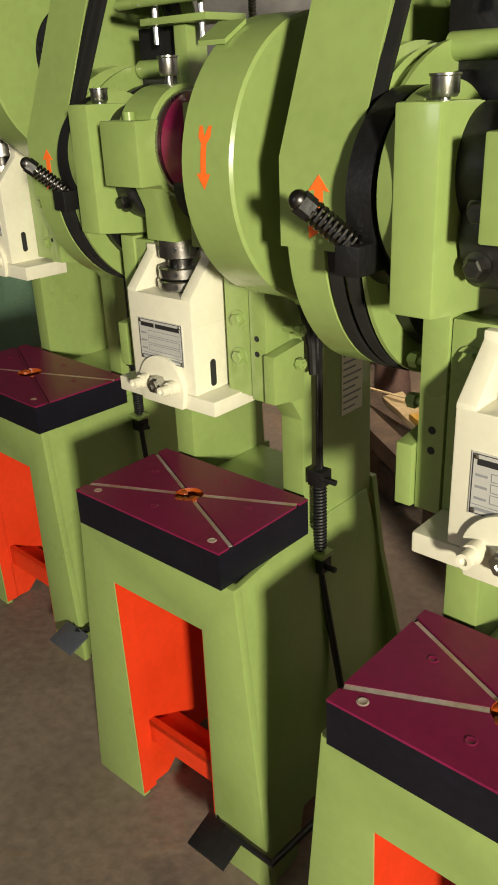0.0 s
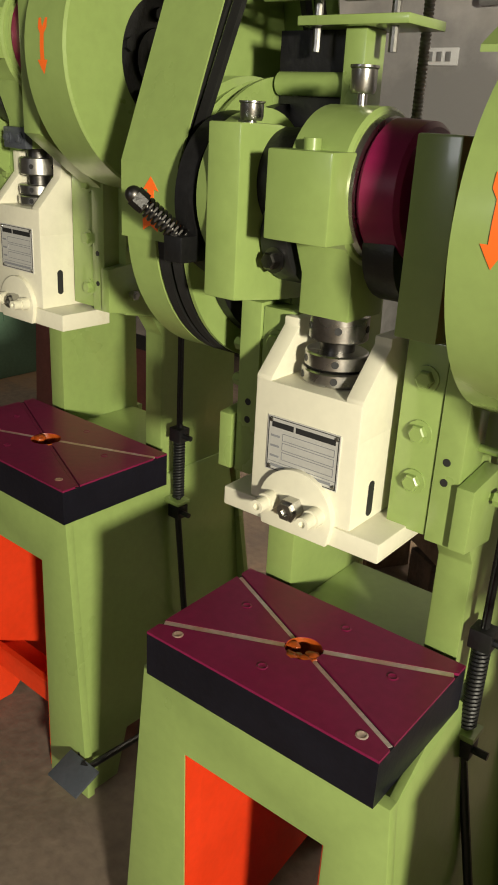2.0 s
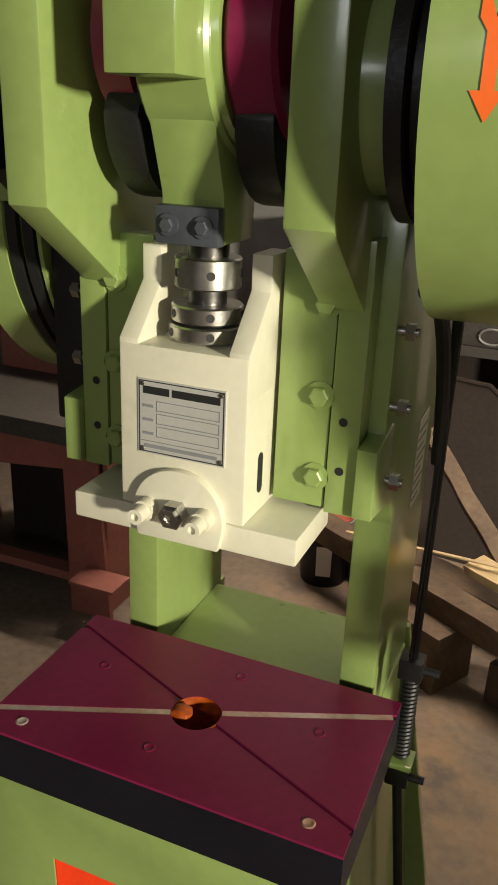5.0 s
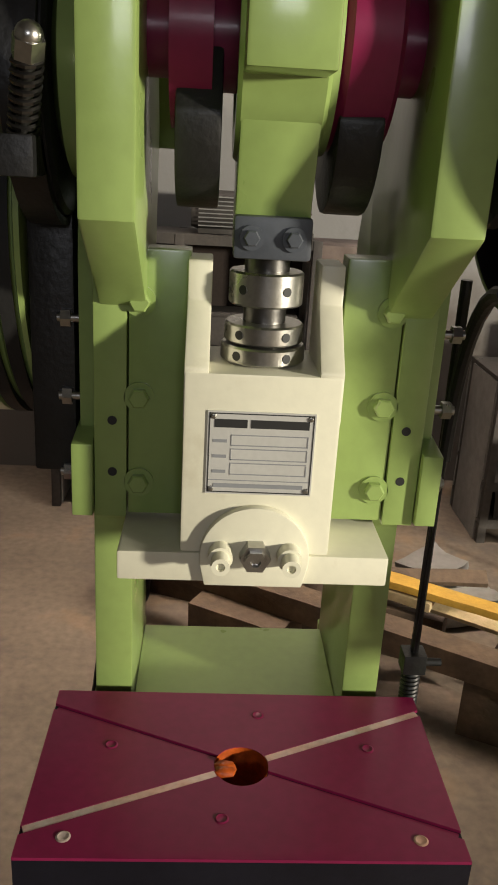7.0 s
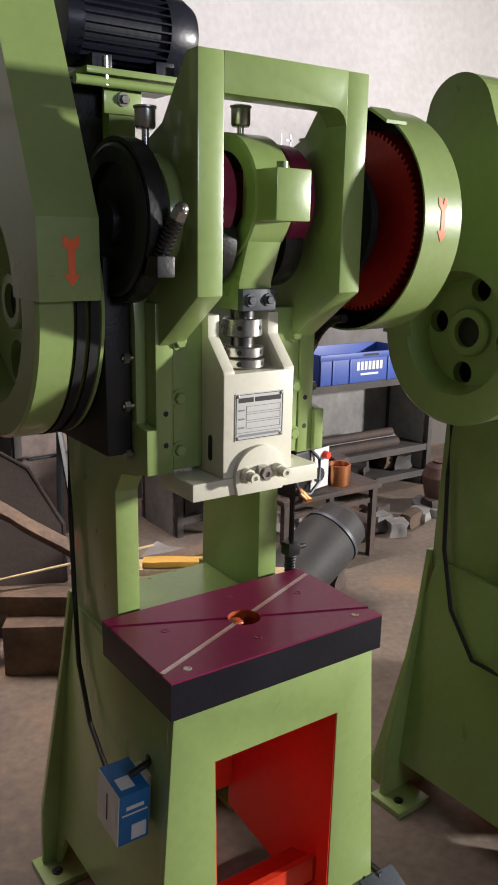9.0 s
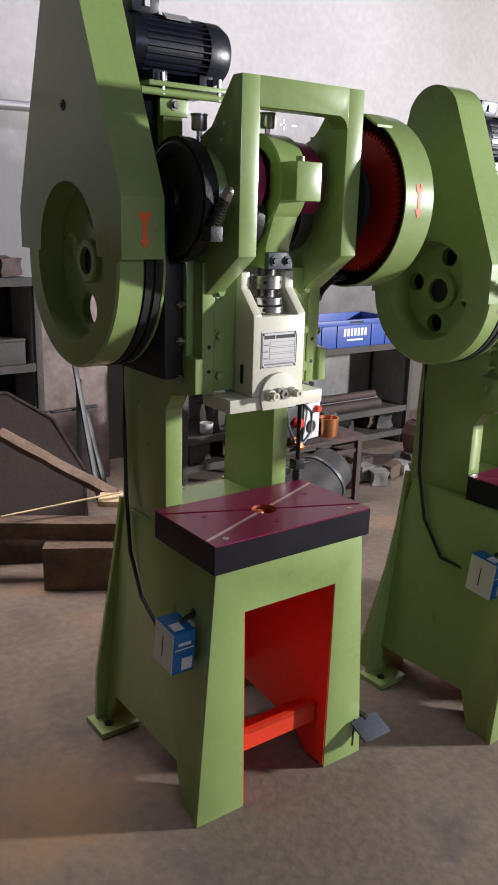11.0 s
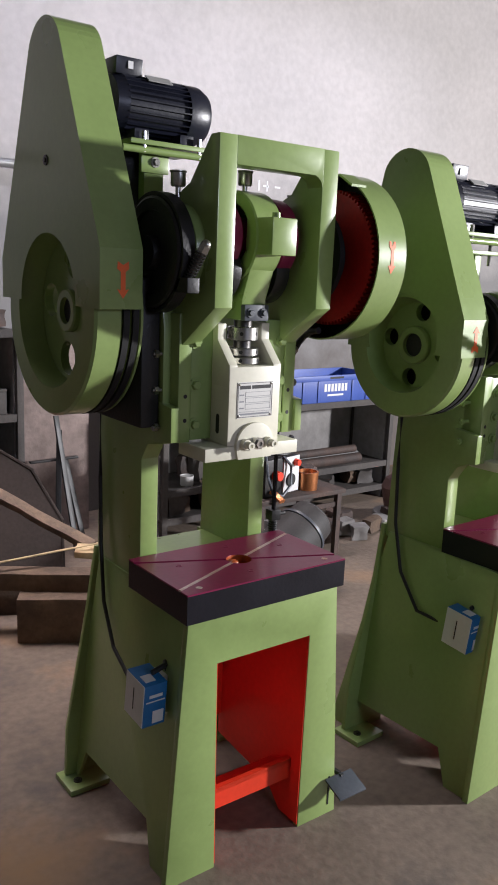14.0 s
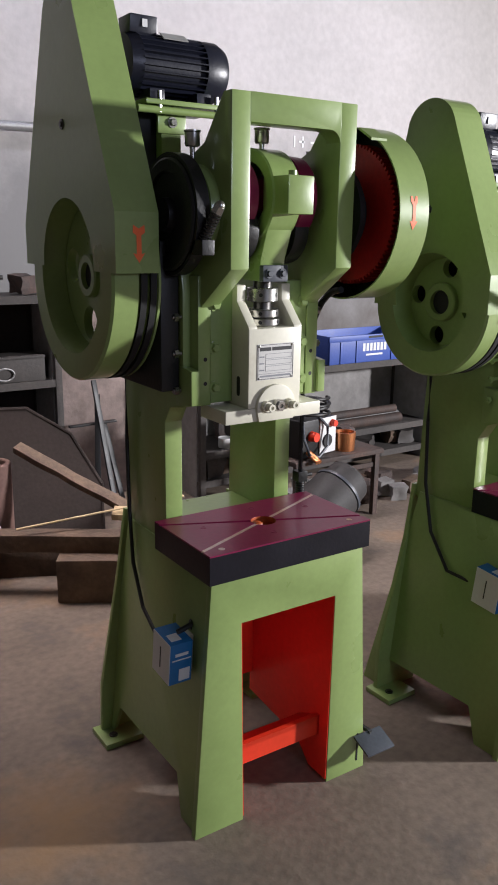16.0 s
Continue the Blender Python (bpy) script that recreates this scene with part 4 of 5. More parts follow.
def press_controls(k, top):
    xo, ty, b0 = k["xo"], k["ty"], k["b0"]
    # trip linkage down the outer face of the frame
    x, y = xo + (0.05 if k["bar"] else 0.03), ty + 0.01
    z1 = k["g0"] + 0.20
    link = part("trip_rod", tube([(x, y, z1 + 0.06), (x, y, b0 - 0.09), (k["pb"] + 0.012, y, 0.22), (k["pb"] + 0.012, y, 0.10)], 0.0075, 10), BLACK, top, "black painted trip rod")
    part("spring", coil((x, y, b0 - 0.04), (x, y, b0 + 0.10), 0.0115, 20, 0.003), BLACK, link)
    for z in (b0 + 0.115, b0 - 0.075):
        clamp = part("clamp", box(x - 0.017, x + 0.017, y - 0.016, y + 0.016, z - 0.016, z + 0.016), BLACK, link, bevel=0.003)
        part("clamp_screw", rod((x + 0.015, y - 0.004, z), (x + 0.04, y - 0.004, z), 0.006, 8), BLACK, clamp)
    part("spring_bracket", box(xo, x + 0.02, y - 0.02, y + 0.02, b0 - 0.056, b0 - 0.046), GREEN, top, bevel=0.002)
    curve = [(x - 0.012 + 0.012 * t / 8, y - 0.17 + 0.155 * math.sin(math.pi / 2 * t / 8), z1 + 0.07 - 0.24 * (1 - math.cos(math.pi / 2 * t / 8))) for t in range(9)]
    part("trip_arm", tube(curve, 0.009, 10), BLACK, link, "curved black trip arm")
    # foot pedal
    px = k["pb"] - (0.05 if k["bar"] else 0.16)
    ped = part("foot_pedal", prism([(-0.06, 0.088), (-0.06, 0.094), (0.005, 0.121), (0.005, 0.114)], px, px + 0.10), GUNMETAL if k["bar"] else BLACK, top, "flat steel foot pedal", bevel=0.001)
    part("pedal_arm", tube([(px + 0.05, 0.0, 0.115), (k["pb"] + 0.015, 0.0, 0.112), (k["pb"] + 0.015, 0.16, 0.10), (k["pb"] + 0.014, y, 0.10)], 0.008, 8), BLACK, ped)
    part("pedal_slot", box(px + 0.018, px + 0.023, 0.0105, 0.0125, 0.03, 0.12), INK, ped)
    # push-button station, still in its blue and white carton, with its conduit
    bx = -k["pb"] + (0.048 if k["bar"] else 0.10)
    uy, uz = (-0.008, 0.014) if k["bar"] else (0.0, 0.035)
    bracket = part("switch_bracket", box(bx - 0.022, bx + 0.02, 0.10 + uy, 0.155 + uy, 0.43 + uz, 0.525 + uz), CREAM, top, "grey switch box on the side panel", bevel=0.003)
    turn = Matrix.Translation((bx - 0.055, 0.118 + uy, 0.478 + uz)) @ Matrix.Rotation(radians(6), 4, "X")
    carton = part("switch_carton", box(-0.032, 0.030, -0.045, 0.045, -0.058, 0.058, turn=turn), BLUE, bracket, "blue and white carton over the switch", bevel=0.0015)
    part("carton_side", box(-0.0335, -0.0318, -0.044, 0.044, -0.057, 0.057, turn=turn), WHITE, carton, "white carton side")
    part("carton_slit", box(-0.0345, -0.0334, 0.002, 0.005, -0.03, 0.03, turn=turn), INK, carton)
    part("carton_panel", box(-0.006, 0.024, -0.0465, -0.0448, -0.050, -0.016, turn=turn), WHITE, carton, "white printed panel")
    part("carton_band", box(-0.026, 0.026, -0.0463, -0.0449, 0.010, 0.013, turn=turn), WHITE, carton)
    part("carton_stripe", box(-0.018, 0.018, -0.0463, -0.0449, 0.022, 0.030, turn=turn), WHITE, carton)
    part("carton_top", box(-0.022, 0.006, -0.03, 0.0, 0.0578, 0.0595, turn=turn), WHITE, carton)
    knob = part("switch_lever", tube([(bx - 0.05, 0.10 + uy, 0.545 + uz), (bx - 0.01, 0.105 + uy, 0.552 + uz), (bx + 0.0, 0.12 + uy, 0.552 + uz)], 0.007, 8), BLACK, bracket, "black lever")
    part("lever_knob", lathe([(0.53, 0.009), (0.552, 0.011), (0.560, 0.009), (0.561, 0)], (bx + 0.005, 0.115 + uy, uz), "z", 16), BLACK, bracket)
    part("conduit", tube([(-xo - 0.012, k["ry"] - 0.02, k["g0"] + 0.10), (-xo - 0.012, k["ry"] - 0.02, 0.95), (-xo - 0.014, k["ry"] - 0.03, 0.75), (-xo - 0.03, k["ry"] - 0.08, 0.60), (-xo - 0.045, k["ry"] - 0.17, 0.50), (bx - 0.035, 0.22, 0.455 + uz), (bx - 0.018, 0.155 + uy, 0.46 + uz)], 0.0055, 10), BLACK, top, "flexible cable along the frame")
    # paper label with illegible print on the column
    paper = part("paper_label", box(xo + 0.0004, xo + 0.0014, ty + 0.12, ty + 0.19, k["g0"] - 0.10, k["g0"] + 0.04), CREAM, top, "printed paper label")
    bm = bmesh.new()
    for i in range(9):
        box(xo + 0.0013, xo + 0.0018, ty + 0.125, ty + 0.165 + 0.02 * ((i * 7) % 3) / 2, k["g0"] - 0.09 + i * 0.0135, k["g0"] - 0.086 + i * 0.0135, bm)
    part("print_block", bm, ETCH, paper, smooth=False)


def power_press(k, label):
    top = grp("power_press", label, "power press", group="row of power presses")
    press_body(k, top)
    press_bolster(k, top)
    press_slide(k, top)
    press_crank(k, top)
    press_drive(k, top)
    press_controls(k, top)
    return top


big = power_press(BIG, "large green C-frame power press, bridged head, cream ram, maroon bed")
big.matrix_world = pose(-1.42, 1.275, 0)
small = power_press(SMALL, "small green C-frame power press, cream ram and maroon bed")
small.matrix_world = pose(-0.512, 1.083, 0, 0, 0, 2.4)
third = power_press(dict(SMALL, wx0=-0.345, wx1=-0.228), "small green C-frame power press at the end of the row")
third.matrix_world = pose(0.234, 0.946, 0, 0, 0, 2.5)


# ---- things along the rear of the workshop ----
def one(name, bm, mat, label, category, bevel=0.0, group="", m=None, kind="", smooth=True):
    ob = part(name, bm, mat, None, "", bevel, smooth)
    if m:
        ob.matrix_world = m
    return tagged(ob, label, category, group, kind)


def rack(x0, x1, y0, y1, levels, posts, label, back):
    top = grp("storage_rack", label, "rack")
    for z in levels:
        part("shelf_board", box(x0, x1, y0, y1, z - 0.018, z), RACK, top, bevel=0.002)
        part("shelf_lip", box(x0, x1, y0 - 0.006, y0 - 0.0005, z - 0.035, z + 0.006), RACK, top)
    for x in posts:
        for y in (y0 + 0.002, y1 - 0.03):
            part("post", box(x - 0.018, x + 0.018, y - 0.012, y + 0.02, 0, levels[-1] + 0.002), RACK, top, bevel=0.002)
        part("side_sheet", box(x - 0.022, x + 0.022, y0 + 0.034, y1 - 0.045, 0.0, levels[-1] - 0.02), SOOT, top, "rough plastered divider")
    part("back_sheet", box(x0, x1, y1, y1 + 0.003, 0.0, levels[-1] - 0.02), back, top)
    return top


rack(-2.12, -1.06, 3.89, 4.25, (0.335, 0.740, 1.185), (-2.12, -1.61, -1.06), "grimy dark steel storage rack, half-full", DARKSHEET)
rack(-0.32, 1.55, 3.66, 4.05, (0.10, 0.27, 0.715), (-0.30, 0.26, 1.53), "low grimy steel rack crowded with scrap", SOOT)


def rock(name, size, at, mat, label, category, seed, turn=0.0, group=""):
    """A rough lump of scrap or rubble resting on z = at[2]."""
    bm = bmesh.new()
    bmesh.ops.create_cube(bm, size=1)
    bmesh.ops.subdivide_edges(bm, edges=bm.edges, cuts=3, use_grid_fill=True)
    for v in bm.verts:
        n = noise.noise_vector(v.co * 1.7 + Vector((seed * 3.1, seed, 0)))
        v.co = v.co * 0.9 + Vector(n) * 0.16
    lo = min(v.co.z for v in bm.verts)
    for v in bm.verts:
        v.co.z -= lo
        v.co = Vector((v.co.x * size[0], v.co.y * size[1], v.co.z * size[2]))
    return one(name, bm, mat, label, category, group=group, m=pose(*at, 0, 0, turn))


# timber and steel pile on the floor behind the presses
def bar_between(name, p, q, w, h, mat, label, category, roll=0.0, group="", rough=0.004):
    p, q = Vector(p), Vector(q)
    d = q - p
    bm = bmesh.new()
    bmesh.ops.create_cube(bm, size=1)
    long = [e for e in bm.edges if abs(e.verts[0].co.x - e.verts[1].co.x) > 0.5]
    bmesh.ops.subdivide_edges(bm, edges=long, cuts=9, use_grid_fill=False)
    for v in bm.verts:
        v.co = Vector((v.co.x * d.length, v.co.y * w, v.co.z * h))
        v.co += Vector(noise.noise_vector(v.co * 9 + p)) * rough
    m = Matrix.Translation((p + q) / 2) @ d.to_track_quat("X", "Z").to_matrix().to_4x4() @ Matrix.Rotation(radians(roll), 4, "X")
    return one(name, bm, mat, label, category, bevel=0.0025, group=group, m=m)


G = "timber pile"
bar_between("wood_beam", (-1.76, 3.09, 0.235), (-0.52, 2.33, 0.225), 0.09, 0.075, WOOD, "heavy grey-brown beam lying on blocks", "beam", 0, G, 0.003)
bar_between("wood_beam", (-1.70, 3.26, 0.085), (-0.70, 2.80, 0.085), 0.12, 0.17, WOOD, "dark weathered beam behind the front one", "beam", 0, G)
bar_between("timber_block", (-1.47, 2.86, 0.098), (-1.20, 2.70, 0.098), 0.17, 0.19, WOOD, "squared grey timber block under the beam", "block", 0, G)
bar_between("timber_block", (-1.07, 2.72, 0.072), (-0.96, 2.66, 0.072), 0.12, 0.135, WOOD, "short timber block end under the beam", "block", 0, G)
bar_between("timber_block", (-0.72, 2.50, 0.098), (-0.56, 2.42, 0.098), 0.14, 0.19, WOOD, "squared timber block under the beam end", "block", 0, G)
bar_between("timber_plank", (-1.46, 3.40, 0.53), (-1.10, 2.94, 0.30), 0.055, 0.035, WOOD, "weathered plank leaning over the beam", "plank", 20, G, 0.006)
bar_between("timber_plank", (-1.20, 2.90, 0.312), (-0.80, 2.63, 0.312), 0.085, 0.03, PALEWOOD, "split pale plank with torn ends", "plank", 8, G, 0.007)
bar_between("timber_plank", (-0.98, 2.74, 0.338), (-0.62, 2.52, 0.338), 0.07, 0.022, YELLOW, "plank with flaking yellow paint", "plank", -4, G, 0.004)
bar_between("timber_plank", (-0.95, 2.92, 0.22), (-0.45, 2.50, 0.25), 0.06, 0.02, PALEWOOD, "pale splintered plank in the pile", "plank", 30, G, 0.006)
bar_between("timber_plank", (-1.05, 2.80, 0.30), (-0.62, 2.72, 0.34), 0.05, 0.02, WOOD, "narrow dark plank in the pile", "plank", 30, G, 0.006)
bar_between("thin_lath", (-1.62, 2.95, 0.30), (-0.90, 2.80, 0.37), 0.014, 0.006, PALEWOOD, "thin pale lath across the pile", "lath", 0, G, 0.001)
sheet = grp("sheet_panel", "dark brown steel sheet with a bent rim, leaning against the rack", "sheet")
part("sheet", slab([(-1.72, 3.52, 0.0), (-1.02, 3.44, 0.0), (-0.98, 3.54, 0.24), (-1.10, 3.64, 0.50), (-1.30, 3.72, 0.64), (-1.66, 3.75, 0.66)], (0, 0.012, 0)), DARKSHEET, sheet)
part("bent_rim", tube([(-1.02, 3.444, 0.006), (-0.98, 3.544, 0.24), (-1.10, 3.644, 0.50), (-1.30, 3.724, 0.64), (-1.66, 3.754, 0.66)], 0.011, 8), DARKSHEET, sheet, "bent rolled rim")
# Block added to stand for a piece of pinkish-lit wall.
tagged(part("wall_lit_block", box(-1.03, -0.60, 4.02, 4.349, 0, 1.16), LITWALL, bevel=0.01), "stained plaster block added for the pinkish-lit wall beside the rack", "wall", kind="structure")
pipe = one("clay_pipe", lathe([(0, 0.088), (0.46, 0.088), (0.465, 0.084), (0.465, 0.066), (0.46, 0.062), (0.0, 0.062)], (0, 0, 0), "z", 40, closed=True), CLAY, "brown fired-clay pipe standing on end", "pipe", m=pose(-1.57, 3.44, 0))

# paint bucket with a red lid
bucket = grp("paint_bucket", "white and navy plastic paint bucket, red paint on lid", "bucket", pose(-1.74, 3.14, 0))
part("body", lathe([(0, 0), (0, 0.082), (0.20, 0.097), (0.20, 0)], (0, 0, 0), "z", 40), NAVY, bucket, "dark navy printed body")
part("rim", lathe([(0.2005, 0.094), (0.2005, 0.104), (0.215, 0.106), (0.222, 0.101), (0.245, 0.103), (0.250, 0.107), (0.262, 0.107), (0.262, 0.09)], (0, 0, 0), "z", 40), WHITE, bucket, "white ribbed rim")
part("lid", lathe([(0.258, 0.105), (0.266, 0.104), (0.268, 0.098), (0.262, 0.095), (0.262, 0)], (0, 0, 0), "z", 40), LID, bucket, "red-stained lid")
part("label", slab([(0.0, -0.0925, 0.05), (0.05, -0.079, 0.05), (0.052, -0.088, 0.17), (0.0, -0.102, 0.17)], (0, -0.002, 0)), WHITE, bucket, "pale label patch")

# goods on the left rack
def tin(x, y, z, r, h, mat, label, lean=0):
    t = one("paint_tin", lathe([(0, 0), (0, r * 0.92), (h * 0.1, r), (h * 0.92, r), (h * 0.94, r * 1.05), (h, r * 1.05), (h, r * 0.9), (h * 0.95, r * 0.88), (h * 0.95, 0)], (0, 0, 0), "z", 28), mat, label, "tin", m=pose(x, y, z, 0, lean, 0))
    return t


tin(-1.75, 4.00, 0.742, 0.065, 0.15, PALEWOOD, "dented yellowish tin tilted on the rack", -14)
tin(-1.70, 4.10, 0.742, 0.05, 0.12, CLAY, "rusty brown tin on the rack")
tin(-1.88, 4.02, 0.742, 0.055, 0.10, WHITE, "small white pot on the rack")
one("metal_box", box(-0.07, 0.07, -0.05, 0.05, 0, 0.07), GALV, "grey metal box on the rack", "box", 0.003, m=pose(-1.73, 3.94, 0.742, 0, 0, 6))
for i, (x, y, w, h, t) in enumerate(((-1.96, 3.98, 0.10, 0.07, 8), (-1.84, 3.99, 0.11, 0.085, -6), (-1.73, 3.97, 0.09, 0.07, 14), (-1.90, 4.09, 0.12, 0.12, 2))):
    rock("casting_block", (w, 0.09, h), (x, y, 0.337), BRICKRED if i != 2 else CLAY, "reddish oxide-painted casting block on the rack", "casting", i + 3, t, "castings on the rack")
tin(-1.74, 4.12, 0.337, 0.09, 0.16, BLACK, "black iron pot on the rack")
drawer = grp("tool_box", "grey steel tool box with a round wire handle", "tool box", pose(-1.34, 4.0, 0.742))
part("body", box(-0.22, 0.22, -0.08, 0.09, 0, 0.12), RACK, drawer, bevel=0.004)
part("handle", tube([(-0.05 + 0.05 * math.cos(a) + 0.05, -0.088, 0.045 + 0.032 * math.sin(a)) for a in [i * math.pi / 8 for i in range(17)]], 0.005, 6), GALV, drawer, "wire ring handle")
part("lid", box(-0.222, 0.222, -0.082, 0.092, 0.12, 0.135), RACK, drawer, bevel=0.003)
rock("packaging_wad", (0.16, 0.12, 0.12), (-1.50, 4.03, 0.337), WHITE, "crumpled pale packaging bundle", "bundle", 12, 10)
rock("plastic_bag", (0.13, 0.10, 0.07), (-1.42, 3.98, 0.337), BLUE, "crumpled blue plastic bag", "bag", 15, 30)
old = grp("old_motor", "dusty grey finned motor lying on the rack", "motor", pose(-1.45, 4.05, 1.187))
part("body", lathe([(-0.12, 0), (-0.12, 0.07), (-0.09, 0.078), (0.09, 0.078), (0.12, 0.07), (0.12, 0)], (0, 0, 0.09), "x", 36), RACK, old, bevel=0)
for i in range(8):
    part("cooling_fin", box(-0.09, 0.09, -0.088, -0.06, 0.03 + i * 0.016, 0.034 + i * 0.016), GALV, old)
part("foot", box(-0.09, 0.09, -0.07, 0.07, 0, 0.02), RACK, old, bevel=0.002)
part("shaft", rod((0.12, 0, 0.09), (0.17, 0, 0.09), 0.012), DARKSTEEL, old)
rock("rusty_scrap", (0.14, 0.12, 0.10), (-1.16, 4.06, 1.187), RUST, "rusty scrap lump on the rack top", "scrap", 21, 20)

# right rack: crate, pipes, scrap
crate = grp("plastic_crate", "blue plastic crate with pale unreadable lettering, on the rack", "crate", pose(0.99, 3.84, 0.717))
hx, hy, hz = 0.37, 0.17, 0.18
part("bottom", box(-hx + 0.01, hx - 0.01, -hy + 0.01, hy - 0.01, 0, 0.012), CRATE, crate)
for sx, sy in ((0, -1), (0, 1), (-1, 0), (1, 0)):
    if sy:
        part("wall", box(-hx, hx, sy * hy - 0.006, sy * hy + 0.006, 0.004, hz), CRATE, crate, bevel=0.002)
    else:
        part("wall", box(sx * hx - 0.006, sx * hx + 0.006, -hy + 0.007, hy - 0.007, 0.004, hz), CRATE, crate, bevel=0.002)
part("rim", box(-hx - 0.012, hx + 0.012, -hy - 0.014, -hy - 0.006, hz - 0.035, hz), CRATE, crate, bevel=0.002)
for x in (-0.28, -0.15, 0.15, 0.28):
    part("rib", box(x - 0.008, x + 0.008, -hy - 0.013, -hy - 0.006, 0.006, hz - 0.036), CRATE, crate, bevel=0.002)
part("hand_hole", box(-0.06, 0.06, -hy - 0.0148, -hy - 0.0138, hz - 0.022, hz - 0.008), INK, crate, "dark hand hole")
for i in range(7):
    part("letter_bar", box(-0.10 + i * 0.03, -0.079 + i * 0.03, -hy - 0.0075, -hy - 0.0058, 0.075, 0.125), WHITE, crate)
part("caption_bar", box(-0.07, 0.07, -hy - 0.0075, -hy - 0.0058, 0.045, 0.057), WHITE, crate)
for i, (y, z, r, x0, x1) in enumerate(((3.72, 0.305, 0.034, 0.60, 1.30), (3.80, 0.304, 0.033, 0.56, 1.35), (3.75, 0.365, 0.026, 0.62, 1.28))):
    one("steel_pipe", lathe([(x0, r), (x1, r), (x1, r * 0.75), (x0, r * 0.75)], (0, y, z), "x", 24, closed=True), GALV if i == 1 else RUST, "rusty steel pipe lying on the rack", "pipe", group="steel pipes")
rnd = random.Random(5)
for i in range(16):
    x = -0.2 + 1.65 * rnd.random()
    z = rnd.choice((0.102, 0.102, 0.272))
    if z == 0.272 and x > 0.55:
        x -= 0.85
    rock("scrap_lump", (rnd.uniform(0.09, 0.2), rnd.uniform(0.08, 0.15), rnd.uniform(0.06, 0.17)), (x, rnd.uniform(3.74, 3.92), z), rnd.choice((RUST, RACK, WOOD, GUNMETAL)), "rusty scrap casting on the rack", "scrap", i + 40, rnd.uniform(0, 90), "scrap on the rack")
for i in range(12):
    rock("rubble_stone", (rnd.uniform(0.08, 0.16), rnd.uniform(0.07, 0.14), rnd.uniform(0.04, 0.12)), (rnd.uniform(0.05, 1.35), rnd.uniform(3.05, 3.5), 0), rnd.choice((RUST, SOOT, WOOD)), "dusty broken stone on the floor", "stone", i + 80, rnd.uniform(0, 90), "rubble on the floor")
part_a = one("grinding_wheel", lathe([(0, 0), (0, 0.15), (0.006, 0.155), (0.05, 0.155), (0.055, 0.15), (0.055, 0.03), (0.03, 0.03), (0.03, 0)], (0, 0, 0), "z", 40), SOOT, "grey grinding wheel lying on the floor", "wheel", m=pose(1.20, 3.24, 0))
one("brown_pot", lathe([(0, 0), (0, 0.08), (0.16, 0.11), (0.22, 0.085), (0.24, 0.05), (0.25, 0.055), (0.25, 0.0)], (0, 0, 0), "z", 32), CLAY, "round dusty brown pot on the wheel", "pot", m=pose(1.20, 3.24, 0.056))
one("yellow_drill", box(-0.07, 0.07, -0.05, 0.05, 0, 0.09), YELLOW, "yellow hand tool on the rack top", "tool", 0.012, m=pose(0.02, 3.80, 0.717, 0, 0, 18))
one("red_cable", tube([(-0.07 + 0.09 * math.cos(i * 0.5) + 0.004 * i, 3.80 + 0.06 * math.sin(i * 0.5), 0.80 + 0.004 * (i % 12)) for i in range(40)], 0.006, 6), RED, "coiled red cable over the tool", "cable")
tin(-0.21, 3.78, 0.717, 0.045, 0.12, GALV, "dull steel canister on the rack")
tin(-0.10, 3.74, 0.272, 0.04, 0.06, WHITE, "white cap-like pot on the rack")
tin(0.30, 3.82, 0.717, 0.075, 0.20, CLAY, "dusty pinkish tin drum on the rack")

# welding set on a low bench
bench = grp("low_bench", "low rusty steel bench with thin legs", "bench")
part("bench_top", box(-0.18, 0.42, 2.92, 3.30, 0.356, 0.381), RUST, bench, bevel=0.003)
for x in (-0.15, 0.39):
    for y in (2.95, 3.27):
        part("leg", box(x - 0.015, x + 0.015, y - 0.015, y + 0.015, 0, 0.357), RUST, bench)
part("rail", box(-0.15, 0.39, 2.945, 2.955, 0.28, 0.305), RUST, bench)
welder = grp("welding_set", "black and white welding set with coiled cable on top", "welding set", pose(0.005, 3.06, 0.382, 0, 0, 12))
part("case", box(-0.14, 0.13, -0.07, 0.16, 0, 0.20), BLACK, welder, bevel=0.006)
part("front_panel", box(0.0, 0.13, -0.078, -0.0705, 0.006, 0.20), WHITE, welder, "white front panel", bevel=0.002)
part("dial", lathe([(-0.0785, 0.036), (-0.088, 0.034), (-0.088, 0)], (0.055, 0, 0.075), "y", 28), INK, welder, "black dial")
part("red_knob", lathe([(-0.0785, 0.02), (-0.105, 0.017), (-0.105, 0)], (0.095, 0, 0.165), "y", 20), RED, welder, "red knob")
part("orange_knob", lathe([(-0.0705, 0.028), (-0.11, 0.024), (-0.11, 0)], (-0.065, 0, 0.115), "y", 20), RED, welder, "orange knob")
for x in (-0.105, -0.085):
    part("terminal", rod((x, -0.08, 0.035), (x - 0.01, -0.16, 0.0), 0.011), COPPER, welder, "copper terminal")
part("cable_coil", tube([((0.10 + 0.012 * math.sin(i * 0.13)) * math.cos(i * 0.42) - 0.005, 0.02 + 0.09 * math.sin(i * 0.42) - 0.03, 0.215 + 0.0012 * i + 0.012 * math.sin(i * 0.3)) for i in range(75)], 0.0085, 8), BLACK, welder, "thick coiled black cable")
part("cable_loop", tube([(-0.12, -0.05, 0.22), (-0.145, -0.09, 0.12), (-0.12, -0.11, 0.03), (-0.05, -0.115, 0.0095), (0.02, -0.115, 0.06), (0.03, -0.10, 0.16), (-0.02, -0.06, 0.23)], 0.008, 8), GUNMETAL, welder, "grey cable loop")
